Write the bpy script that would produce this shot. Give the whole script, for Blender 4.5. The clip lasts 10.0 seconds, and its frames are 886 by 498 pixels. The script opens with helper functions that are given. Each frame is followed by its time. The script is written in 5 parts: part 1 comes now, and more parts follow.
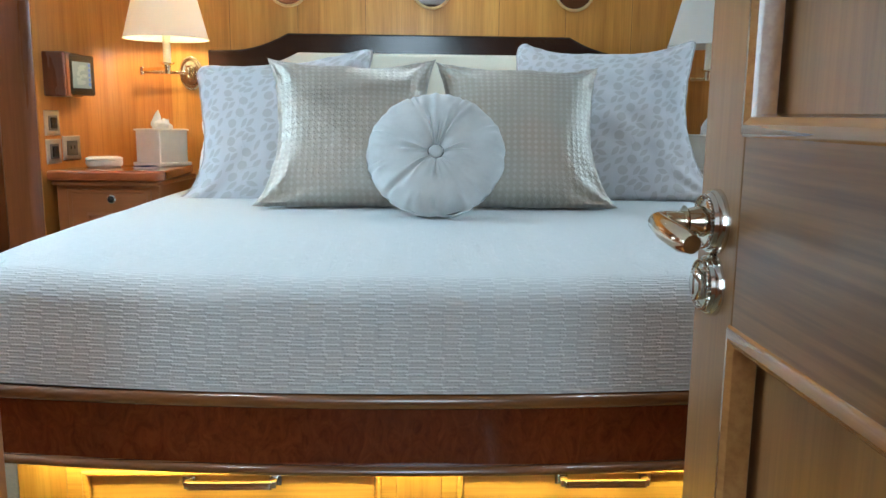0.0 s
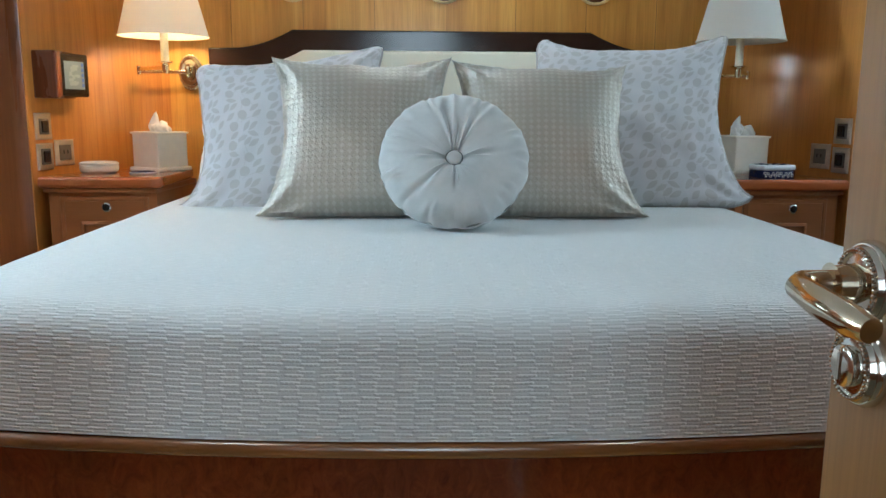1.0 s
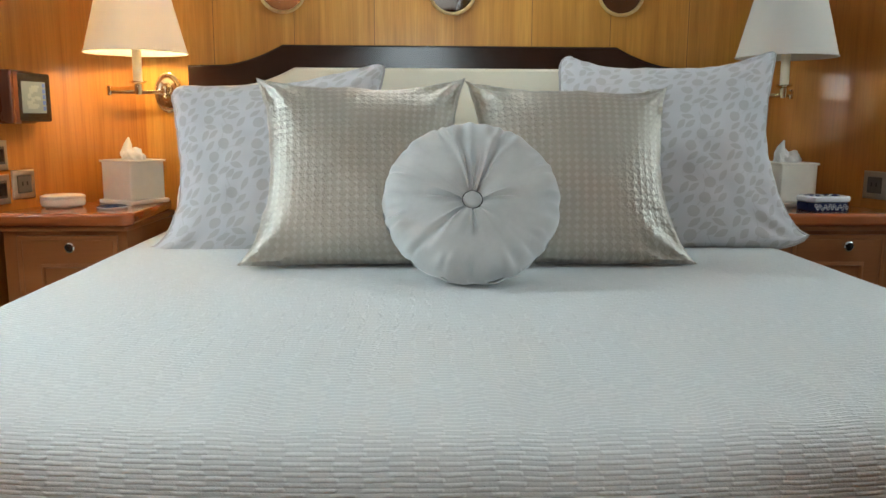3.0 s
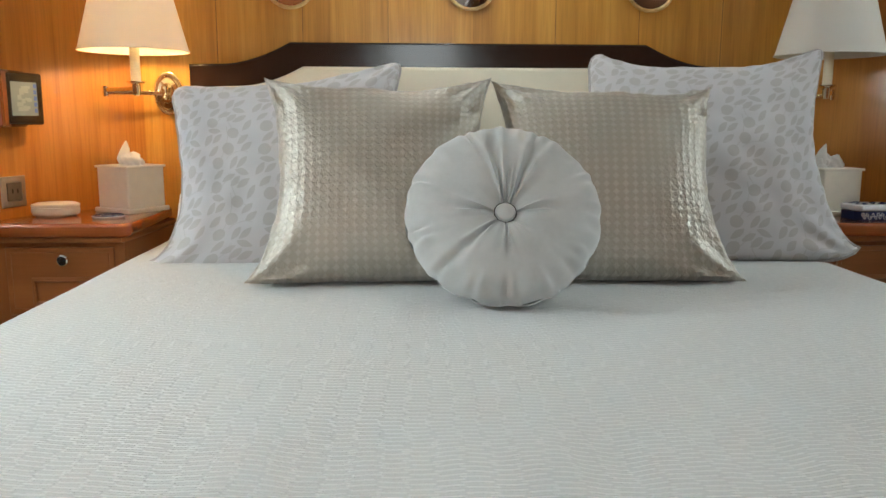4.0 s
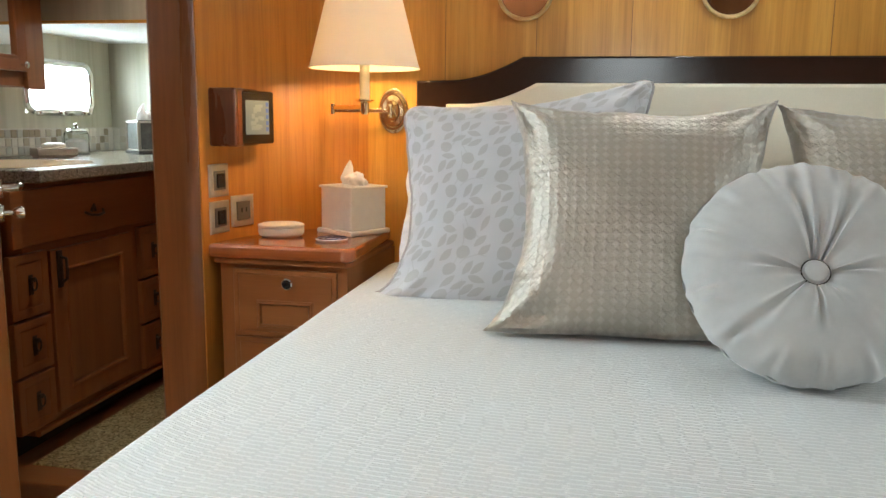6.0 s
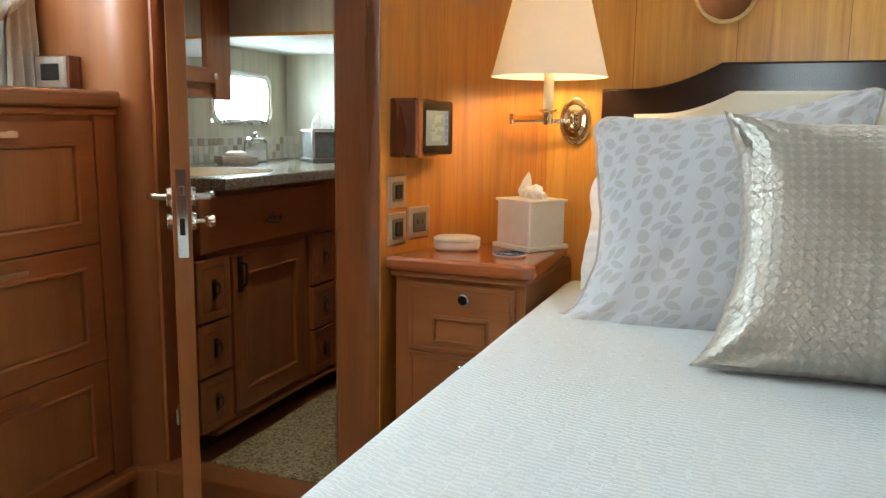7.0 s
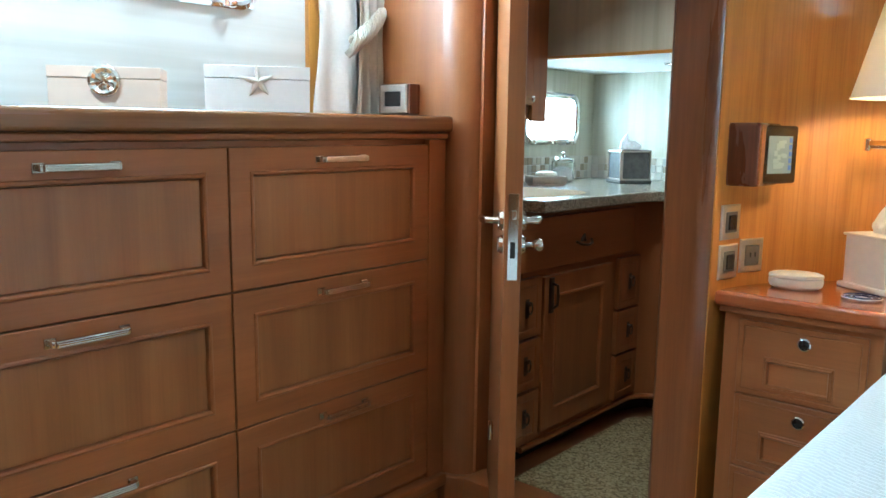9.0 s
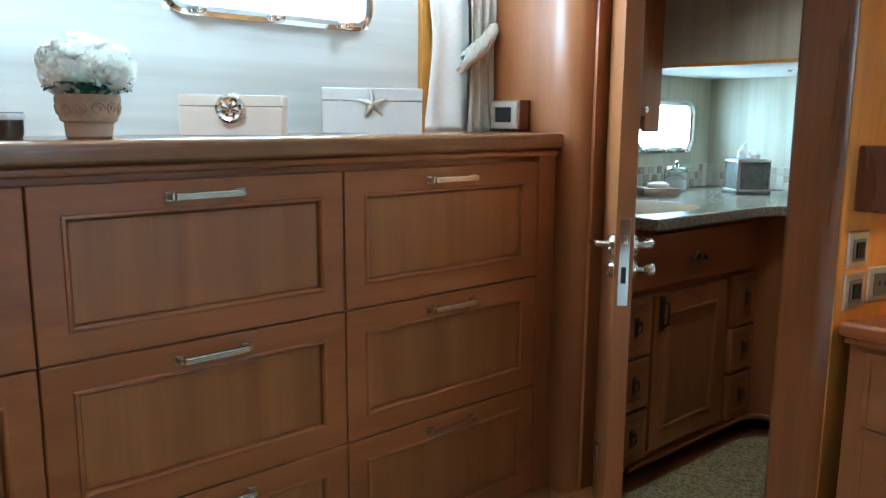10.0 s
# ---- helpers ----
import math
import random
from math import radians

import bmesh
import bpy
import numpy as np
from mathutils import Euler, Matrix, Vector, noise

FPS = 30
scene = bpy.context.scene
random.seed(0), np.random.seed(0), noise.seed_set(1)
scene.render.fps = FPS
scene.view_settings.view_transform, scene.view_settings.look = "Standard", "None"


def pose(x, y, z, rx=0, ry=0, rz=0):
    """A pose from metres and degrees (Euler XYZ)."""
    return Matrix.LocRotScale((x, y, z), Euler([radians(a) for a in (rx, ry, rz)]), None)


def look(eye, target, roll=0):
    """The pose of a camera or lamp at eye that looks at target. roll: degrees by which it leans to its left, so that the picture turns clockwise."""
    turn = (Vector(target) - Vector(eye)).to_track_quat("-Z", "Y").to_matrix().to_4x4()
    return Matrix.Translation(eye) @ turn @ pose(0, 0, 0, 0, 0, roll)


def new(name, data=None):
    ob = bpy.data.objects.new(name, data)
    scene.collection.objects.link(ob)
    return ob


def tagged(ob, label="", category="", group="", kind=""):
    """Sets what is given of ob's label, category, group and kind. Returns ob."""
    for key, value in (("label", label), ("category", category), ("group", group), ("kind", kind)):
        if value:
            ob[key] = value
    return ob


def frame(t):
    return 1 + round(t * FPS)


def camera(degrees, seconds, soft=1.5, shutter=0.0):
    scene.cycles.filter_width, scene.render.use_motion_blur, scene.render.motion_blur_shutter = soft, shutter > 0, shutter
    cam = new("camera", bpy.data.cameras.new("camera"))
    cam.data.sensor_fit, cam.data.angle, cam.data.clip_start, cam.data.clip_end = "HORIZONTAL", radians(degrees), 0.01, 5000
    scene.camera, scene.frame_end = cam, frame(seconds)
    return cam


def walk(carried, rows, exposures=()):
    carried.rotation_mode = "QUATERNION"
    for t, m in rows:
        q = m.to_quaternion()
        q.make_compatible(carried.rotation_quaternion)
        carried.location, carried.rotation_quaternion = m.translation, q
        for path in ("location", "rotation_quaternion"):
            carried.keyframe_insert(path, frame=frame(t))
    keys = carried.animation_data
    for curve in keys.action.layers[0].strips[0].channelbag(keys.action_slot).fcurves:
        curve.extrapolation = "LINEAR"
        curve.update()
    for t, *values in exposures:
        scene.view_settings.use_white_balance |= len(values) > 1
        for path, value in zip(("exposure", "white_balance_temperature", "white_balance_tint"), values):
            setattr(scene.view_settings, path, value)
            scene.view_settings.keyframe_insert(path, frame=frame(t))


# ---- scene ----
cam = camera(58.4, 10.0)
METRES, EYE, TILT, LEAN, TURN = 1.35, 0.94, 0.0, 0.0, -2.2
ROWS = [
    (0.0, 0.0, 0.0, 0.0, 0.11, -9.6, -0.64),
    (0.5, -0.027, 0.0804, 0.0124, 0.38, -9.86, -0.45),
    (1.0, -0.0292, 0.1271, 0.0152, 0.35, -9.97, -0.39),
    (1.5, -0.0318, 0.1883, 0.0208, 0.15, -9.41, -0.34),
    (2.0, -0.0333, 0.2695, 0.0261, 0.05, -9.42, -0.23),
    (2.5, -0.0442, 0.3176, 0.0454, -0.01, -9.37, -0.26),
    (4.0, -0.1042, 0.4946, 0.0587, 0.02, -9.41, -0.23),
    (4.5, -0.1237, 0.5385, 0.0738, -0.1, -9.44, -0.41),
    (5.0, -0.1552, 0.5852, 0.0851, 0.03, -9.39, -0.86),
    (5.5, -0.1893, 0.6192, 0.0908, 6.41, -9.27, -0.62),
    (6.0, -0.2325, 0.6453, 0.0925, 12.93, -9.23, -0.67),
    (7.5, -0.3503, 0.704, 0.1021, 28.58, -8.85, -0.79),
    (8.0, -0.3739, 0.6924, 0.1066, 33.59, -9.1, -0.89),
    (8.5, -0.3956, 0.6763, 0.1127, 38.55, -8.75, -0.9),
    (9.0, -0.4138, 0.6634, 0.1213, 43.24, -8.23, -0.86),
    (9.5, -0.4203, 0.6549, 0.1418, 47.43, -8.43, -0.82),
    (10.0, -0.4192, 0.6563, 0.1786, 50.85, -8.96, -0.63),
]
EXPOSURES = [(0.0, 0.34, 5450, -2), (1.0, 0.09, 5650, -1), (2.0, 0.06, 5950, 0), (2.5, 0.07, 6180, 1), (4.5, -0.05, 6900, 6), (5.0, -0.03, 6900, 4), (6.0, 0.08, 6800, 6),
             (7.5, 0.14, 6050, -1), (8.5, 0.33, 5380, -4), (9.0, 0.30, 5230, -7), (9.5, 0.12, 5120, -7), (10.0, -0.1, 5080, -9)]
walk(cam, [(t, pose(0, 0, EYE, TILT, LEAN, TURN) @ pose(METRES * x, METRES * y, METRES * z, 90 + pitch, roll, yaw)) for t, x, y, z, yaw, pitch, roll in ROWS], EXPOSURES)

# ---- world and large lights ----
world = bpy.data.worlds.new("sky")
scene.world = world
world.use_nodes = True
wn = world.node_tree
sky = wn.nodes.new("ShaderNodeTexSky")
sky.sky_type, sky.sun_disc = "NISHITA", False
sky.sun_elevation, sky.sun_rotation = radians(45), radians(250)
wn.links.new(sky.outputs[0], wn.nodes["Background"].inputs[0])
wn.nodes["Background"].inputs[1].default_value = 0.12


def lamp(name, kind, m, power, colour, **more):
    data = bpy.data.lights.new(name, kind)
    data.energy, data.color = power, colour
    for key, value in more.items():
        if key == "size":
            data.size = value
        elif key == "size_y":
            data.shape, data.size_y = "RECTANGLE", value
        elif key == "radius":
            data.shadow_soft_size = value
        elif key == "cone":
            data.spot_size, data.spot_blend = radians(value), 0.6
    ob = new(name, data)
    ob.matrix_world = m
    return ob


SUNLIGHT = lamp("sun", "SUN", look((0, 0, 5), (1.2, -0.5, 3.2)), 2.0, (1.0, 0.95, 0.88))
SUNLIGHT.data.angle = radians(0.5)
DAY = (0.70, 0.87, 1.0)
WARM = (1.0, 0.63, 0.28)
lamp("window_daylight", "AREA", look((-2.66, 2.03, 1.66), (-1.0, 2.03, 1.35)), 30, DAY, size=0.56, size_y=0.34)
lamp("window_daylight", "AREA", look((2.69, 2.03, 1.66), (1.0, 2.03, 1.35)), 8, DAY, size=0.9, size_y=0.42)
# Fill from the unseen passage end, added to lift the bed's foot.
lamp("passage_fill", "AREA", look((-0.03, -1.49, 1.25), (-0.03, 1.0, 1.0)), 5, DAY, size=0.6, size_y=1.1)
lamp("window_daylight", "AREA", look((-2.70, 3.99, 1.18), (-1.8, 3.9, 1.1)), 11, DAY, size=0.42, size_y=0.2)
# Unseen ceiling lamps, added to brighten bed, head wall and dresser: x, y, power.
ADDED_DOWNLIGHTS = [(-0.80, 0.86, 15.5), (0.75, 0.86, 10), (-1.35, 1.6, 5), (0.85, 1.9, 1.0), (0.02, 2.86, 10.5), (-2.12, 1.36, 46), (-2.27, 2.40, 19)]
for x, y, power in ADDED_DOWNLIGHTS:
    lamp("soffit_and_fill_bulb", "SPOT", look((x, y, 1.965), (x, y, 0)), power, (0.90, 0.96, 1.0), radius=0.03, cone=140)
lamp("soffit_and_fill_bulb", "SPOT", look((-1.98, 4.0, 1.38), (-1.98, 4.02, 0.9)), 3, (0.9, 0.97, 1.0), radius=0.025, cone=150)
# Unseen bathroom ceiling lamp, added as fill.
lamp("soffit_and_fill_bulb", "SPOT", look((-1.65, 3.1, 1.965), (-1.65, 3.1, 0)), 19, (1.0, 0.96, 0.90), radius=0.03, cone=120)
lamp("sconce_bulb", "POINT", pose(-0.905, 3.02, 1.27), 6.4, WARM, radius=0.03)
lamp("bed_strip_light", "AREA", look((0.05, 1.395, 0.318), (0.05, 1.44, 0)), 8, (1.0, 0.86, 0.25), size=1.5, size_y=0.012)


# ---- materials ----
def node_mat(name):
    m = bpy.data.materials.new(name)
    m.use_nodes = True
    return m, m.node_tree.nodes, m.node_tree.links, m.node_tree.nodes["Principled BSDF"]


def set_in(node, **values):
    for key, v in values.items():
        node.inputs[key.replace("_", " ")].default_value = v


def ramp(nodes, stops):
    r = nodes.new("ShaderNodeValToRGB")
    el = r.color_ramp.elements
    while len(el) < len(stops):
        el.new(0.5)
    for e, (p, c) in zip(el, stops):
        e.position, e.color = p, (*c, 1)
    return r


def math_node(nodes, links, op, a, b=None, c=None):
    n = nodes.new("ShaderNodeMath")
    n.operation = op
    for k, v in enumerate((a, b, c)):
        if v is None:
            continue
        if isinstance(v, (int, float)):
            n.inputs[k].default_value = v
        else:
            links.new(v, n.inputs[k])
    return n.outputs[0]


def object_coords(nodes, links, scale=(1, 1, 1), turn=(0, 0, 0), shift_random=False):
    tc = nodes.new("ShaderNodeTexCoord")
    mp = nodes.new("ShaderNodeMapping")
    mp.inputs["Scale"].default_value = scale
    mp.inputs["Rotation"].default_value = turn
    links.new(tc.outputs["Object"], mp.inputs["Vector"])
    if shift_random:
        info = nodes.new("ShaderNodeObjectInfo")
        mul = nodes.new("ShaderNodeVectorMath")
        mul.operation = "SCALE"
        mul.inputs[0].default_value = (13.1, 7.7, 3.3)
        links.new(info.outputs["Random"], mul.inputs["Scale"])
        links.new(mul.outputs[0], mp.inputs["Location"])
    return mp.outputs[0]


def bump_from(nodes, links, bsdf, height, strength, distance):
    b = nodes.new("ShaderNodeBump")
    b.inputs["Strength"].default_value, b.inputs["Distance"].default_value = strength, distance
    links.new(height, b.inputs["Height"])
    links.new(b.outputs[0], bsdf.inputs["Normal"])


def wood(name, dark, mid, light, axis, rough=0.3, coat=0.35, fine=0.35):
    """Varnished wood with its grain along one axis (0, 1, 2) of the object."""
    m, n, l, b = node_mat(name)
    broad, thin = [9.0] * 3, [150.0] * 3
    broad[axis], thin[axis] = 0.55, 4.0
    v = object_coords(n, l, broad, shift_random=True)
    a = n.new("ShaderNodeTexNoise")
    set_in(a, Scale=1.0, Detail=5.0, Roughness=0.6, Distortion=0.5)
    l.new(v, a.inputs["Vector"])
    v2 = object_coords(n, l, thin, shift_random=True)
    f = n.new("ShaderNodeTexNoise")
    set_in(f, Scale=1.0, Detail=4.0, Roughness=0.65)
    l.new(v2, f.inputs["Vector"])
    r = ramp(n, [(0.28, dark), (0.5, mid), (0.72, light)])
    l.new(a.outputs["Fac"], r.inputs[0])
    mix = n.new("ShaderNodeMix")
    mix.data_type, mix.blend_type = "RGBA", "MULTIPLY"
    mix.inputs["Factor"].default_value = fine
    fr = ramp(n, [(0.35, (0.45, 0.38, 0.32)), (0.6, (1, 1, 1))])
    l.new(f.outputs["Fac"], fr.inputs[0])
    l.new(r.outputs[0], mix.inputs["A"])
    l.new(fr.outputs[0], mix.inputs["B"])
    l.new(mix.outputs["Result"], b.inputs["Base Color"])
    rr = n.new("ShaderNodeMapRange")
    set_in(rr, To_Min=rough - 0.06, To_Max=rough + 0.1)
    l.new(a.outputs["Fac"], rr.inputs["Value"])
    l.new(rr.outputs[0], b.inputs["Roughness"])
    set_in(b, Coat_Weight=coat, Coat_Roughness=0.18)
    bump_from(n, l, b, f.outputs["Fac"], 0.12, 0.0006)
    return m


HONEY = ((0.475, 0.203, 0.033), (0.635, 0.300, 0.054), (0.76, 0.402, 0.088))
TEAK = ((0.226, 0.077, 0.021), (0.302, 0.103, 0.029), (0.362, 0.130, 0.039))


def veneer(name, tones):
    """Honey teak laid in upright leaves: each leaf has its own figure and tint."""
    m, n, l, b = node_mat(name)
    tc = n.new("ShaderNodeTexCoord")
    xyz = n.new("ShaderNodeSeparateXYZ")
    l.new(tc.outputs["Object"], xyz.inputs[0])
    leaf = math_node(n, l, "FLOOR", math_node(n, l, "DIVIDE", math_node(n, l, "ADD", xyz.outputs[0], 5.225), 0.265))
    rnd_leaf = n.new("ShaderNodeTexWhiteNoise")
    rnd_leaf.noise_dimensions = "1D"
    l.new(leaf, rnd_leaf.inputs["W"])
    shift = n.new("ShaderNodeVectorMath")
    shift.operation = "SCALE"
    l.new(rnd_leaf.outputs["Color"], shift.inputs[0])
    shift.inputs["Scale"].default_value = 9.0

    def streak(across, along, detail, distort):
        mp = n.new("ShaderNodeMapping")
        mp.inputs["Scale"].default_value = (across, across, along)
        l.new(tc.outputs["Object"], mp.inputs["Vector"])
        l.new(shift.outputs[0], mp.inputs["Location"])
        t = n.new("ShaderNodeTexNoise")
        set_in(t, Scale=1.0, Detail=detail, Roughness=0.6, Distortion=distort)
        l.new(mp.outputs[0], t.inputs["Vector"])
        return t.outputs["Fac"]
    broad, bands, pores = streak(8.0, 0.6, 4.0, 1.2), streak(26.0, 1.1, 4.0, 1.4), streak(190.0, 5.0, 3.0, 0.0)
    fig = math_node(n, l, "MULTIPLY_ADD", bands, 0.38, math_node(n, l, "MULTIPLY", broad, 0.58))
    fig = math_node(n, l, "MULTIPLY_ADD", rnd_leaf.outputs["Value"], 0.07, fig)
    r = ramp(n, [(0.34, tones[0]), (0.53, tones[1]), (0.70, tones[2])])
    l.new(fig, r.inputs[0])
    mix = n.new("ShaderNodeMix")
    mix.data_type, mix.blend_type = "RGBA", "MULTIPLY"
    mix.inputs["Factor"].default_value = 0.2
    fr = ramp(n, [(0.36, (0.42, 0.32, 0.24)), (0.52, (1, 1, 1))])
    l.new(pores, fr.inputs[0])
    l.new(r.outputs[0], mix.inputs["A"])
    l.new(fr.outputs[0], mix.inputs["B"])
    l.new(mix.outputs["Result"], b.inputs["Base Color"])
    rr = n.new("ShaderNodeMapRange")
    set_in(rr, To_Min=0.26, To_Max=0.42)
    l.new(bands, rr.inputs["Value"])
    l.new(rr.outputs[0], b.inputs["Roughness"])
    set_in(b, Coat_Weight=0.3, Coat_Roughness=0.16)
    bump_from(n, l, b, pores, 0.12, 0.0005)
    return m


teak_wall = veneer("honey_teak_veneer", HONEY)
teak_wing = veneer("reddish_teak_veneer", ((0.42, 0.152, 0.026), (0.55, 0.220, 0.039), (0.64, 0.280, 0.057)))
honey_x = wood("honey_teak_across", *HONEY, 0, 0.32, 0.3)
teak_v = wood("teak_upright_grain", *TEAK, 2, 0.38, 0.2, 0.14)
teak_x = wood("teak_grain_across", *TEAK, 0, 0.38, 0.2, 0.14)
teak_panel = wood("teak_panel_upright", (0.220, 0.083, 0.025), (0.302, 0.116, 0.035), (0.362, 0.145, 0.046), 2, 0.36, 0.25, 0.15)
teak_post = wood("reddish_teak_post", (0.15, 0.048, 0.015), (0.225, 0.072, 0.022), (0.28, 0.096, 0.030), 2, 0.28, 0.4, 0.25)
teak_y = wood("teak_grain_along", *TEAK, 1, 0.38, 0.2, 0.14)
DOORTEAK = ((0.155, 0.070, 0.022), (0.225, 0.107, 0.035), (0.29, 0.145, 0.051))
door_v = wood("door_teak_upright", *DOORTEAK, 2, 0.3, 0.4)
top_wood = wood("glossy_reddish_top", (0.30, 0.075, 0.020), (0.40, 0.105, 0.028), (0.48, 0.14, 0.040), 0, 0.16, 0.8)
rail_wood = wood("varnished_bed_rail", (0.14, 0.055, 0.018), (0.205, 0.085, 0.027), (0.26, 0.115, 0.040), 0, 0.2, 0.8)
rail_y = wood("varnished_top_rail", (0.14, 0.055, 0.018), (0.205, 0.085, 0.027), (0.26, 0.115, 0.040), 1, 0.24, 0.6)
ebony = wood("ebony_gloss_veneer", (0.011, 0.006, 0.005), (0.018, 0.009, 0.007), (0.026, 0.012, 0.009), 0, 0.12, 0.2)
bead_wood = wood("glossy_honey_bead", (0.27, 0.115, 0.033), (0.38, 0.17, 0.05), (0.46, 0.22, 0.07), 0, 0.16, 0.8)
dark_box = wood("dark_mahogany", (0.09, 0.024, 0.011), (0.13, 0.036, 0.016), (0.17, 0.05, 0.022), 2, 0.25, 0.5)


def burl(name):
    m, n, l, b = node_mat(name)
    v = object_coords(n, l, (1, 1, 0.6))
    a = n.new("ShaderNodeTexNoise")
    set_in(a, Scale=34.0, Detail=8.0, Roughness=0.7, Distortion=1.6)
    l.new(v, a.inputs["Vector"])
    r = ramp(n, [(0.3, (0.085, 0.016, 0.005)), (0.5, (0.14, 0.028, 0.008)), (0.72, (0.19, 0.045, 0.013))])
    l.new(a.outputs["Fac"], r.inputs[0])
    l.new(r.outputs[0], b.inputs["Base Color"])
    set_in(b, Roughness=0.22, Coat_Weight=0.7, Coat_Roughness=0.08)
    bump_from(n, l, b, a.outputs["Fac"], 0.05, 0.0004)
    return m


burl_wood = burl("red_burl_veneer")


def plain(name, colour, rough=0.5, metal=0.0, grain=0.06, scale=60.0, bump=0.0, sheen=0.0, coat=0.0):
    """A surface with slight mottling and optional fine relief."""
    m, n, l, b = node_mat(name)
    v = object_coords(n, l)
    a = n.new("ShaderNodeTexNoise")
    set_in(a, Scale=scale, Detail=5.0, Roughness=0.6)
    l.new(v, a.inputs["Vector"])
    lo, hi = [max(0, c * (1 - grain)) for c in colour], [min(1, c * (1 + grain)) for c in colour]
    r = ramp(n, [(0.3, lo), (0.7, hi)])
    l.new(a.outputs["Fac"], r.inputs[0])
    l.new(r.outputs[0], b.inputs["Base Color"])
    set_in(b, Roughness=rough, Metallic=metal, Sheen_Weight=sheen, Coat_Weight=coat)
    if bump:
        bump_from(n, l, b, a.outputs["Fac"], bump, 0.002)
    return m


nickel = plain("polished_nickel", (0.72, 0.69, 0.63), 0.12, 1.0, 0.03)
# Nickel with the lever's golden reflections put into its colour.
reflection_tinted_nickel = plain("nickel_tinted_by_reflection", (0.68, 0.60, 0.46), 0.1, 1.0, 0.03)
chrome = plain("chrome", (0.82, 0.83, 0.84), 0.06, 1.0, 0.02)
brass = plain("polished_brass", (0.80, 0.69, 0.48), 0.14, 1.0, 0.04)
pewter = plain("brushed_pewter", (0.62, 0.58, 0.52), 0.42, 1.0, 0.08)
gilt = plain("gilt_rope", (0.78, 0.60, 0.30), 0.3, 1.0, 0.1, 200, 0.2)
bronze = plain("dark_bronze", (0.10, 0.08, 0.065), 0.35, 0.9, 0.15)
rocker_grey = plain("grey_rocker", (0.13, 0.115, 0.10), 0.35)
black_plastic = plain("black_plastic", (0.012, 0.011, 0.011), 0.25)
ceramic = plain("cream_ceramic", (0.90, 0.84, 0.72), 0.3, 0, 0.03, 30, 0, 0, 0.3)
marble = plain("cream_onyx", (0.84, 0.78, 0.65), 0.3, 0, 0.08, 18, 0, 0, 0.3)
tissue_paper = plain("white_tissue", (0.85, 0.84, 0.82), 0.8, 0, 0.02)
candle = plain("ivory_candle_sleeve", (0.86, 0.78, 0.60), 0.5, 0, 0.03)
white_paint = plain("white_headliner", (0.80, 0.79, 0.76), 0.6, 0, 0.03, 20)
cream_cloth = plain("cream_upholstery", (0.84, 0.77, 0.62), 0.85, 0, 0.05, 400, 0.25, 0.2)
white_cotton = plain("white_cotton", (0.80, 0.80, 0.80), 0.85, 0, 0.03, 60, 0.3, 0.2)
dark_cord = plain("dark_cord", (0.06, 0.055, 0.05), 0.8, 0, 0.2, 300, 0.3)
piping_cloth = plain("grey_piping", (0.42, 0.39, 0.38), 0.8, 0, 0.2, 300, 0.3)
carpet = plain("olive_carpet", (0.22, 0.18, 0.115), 0.95, 0, 0.35, 260, 0.8)
veneer_joint = plain("veneer_joint", (0.16, 0.06, 0.02), 0.6)
dark_gap = plain("dark_recess", (0.02, 0.014, 0.010), 0.8)
velvet = plain("silver_velvet", (0.45, 0.455, 0.445), 0.5, 0, 0.12, 11, 0.0, 0.8)
leaf_green = plain("green_leaf", (0.06, 0.22, 0.13), 0.5, 0, 0.4, 30)
clay = plain("beige_clay", (0.45, 0.33, 0.24), 0.6, 0, 0.15, 25, 0.2)
white_lacquer = plain("white_lacquer", (0.74, 0.72, 0.70), 0.35, 0, 0.02)
# White lacquer with warm light from above put into its colour.
warm_lit_lacquer = plain("warm_lit_white_lacquer", (0.74, 0.62, 0.53), 0.35, 0, 0.02)
stone_grey = plain("grey_stone", (0.12, 0.12, 0.115), 0.4, 0, 0.3, 40, 0.1)
basin_cream = plain("cream_basin", (0.50, 0.36, 0.18), 0.8, 0, 0.04)
ink_blue = plain("cobalt_glaze", (0.015, 0.024, 0.085), 0.2, 0, 0.1)
white_glaze = plain("white_glaze", (0.75, 0.77, 0.80), 0.2, 0, 0.03)


def glass_mat(name, tint=(0.95, 0.98, 0.97), rough=0.02):
    m, n, l, b = node_mat(name)
    set_in(b, Base_Color=(*tint, 1), Roughness=rough, Transmission_Weight=1.0, IOR=1.45)
    return m


clear_glass = glass_mat("clear_glass")
m_mirror, _n, _l, _b = node_mat("mirror_glass")
set_in(_b, Base_Color=(0.85, 0.86, 0.86, 1), Metallic=1.0, Roughness=0.02)
mirror_glass = m_mirror
# Dim reflection put into the glass colour by a dark tint.
dimmed_mirror, _n, _l, _b = node_mat("dimmed_mirror_glass")
set_in(_b, Base_Color=(0.34, 0.31, 0.29, 1), Metallic=1.0, Roughness=0.03)


def glow(name, colour, strength):
    m, n, l, b = node_mat(name)
    set_in(b, Base_Color=(*colour, 1), Emission_Color=(*colour, 1), Emission_Strength=strength)
    return m


bright_outside = glow("bright_outdoors", (0.88, 0.95, 1.0), 4.0)
led_glow = glow("amber_led", (1.0, 0.72, 0.16), 3.0)
lamp_lens = glow("lamp_lens", (1.0, 0.96, 0.9), 6.0)
screen_glow = glow("lit_screen", (0.12, 0.145, 0.14), 0.45)
screen_pale = glow("lit_screen_pale", (0.18, 0.21, 0.19), 0.4)
screen_blue = glow("lit_screen_blue", (0.05, 0.10, 0.28), 0.3)


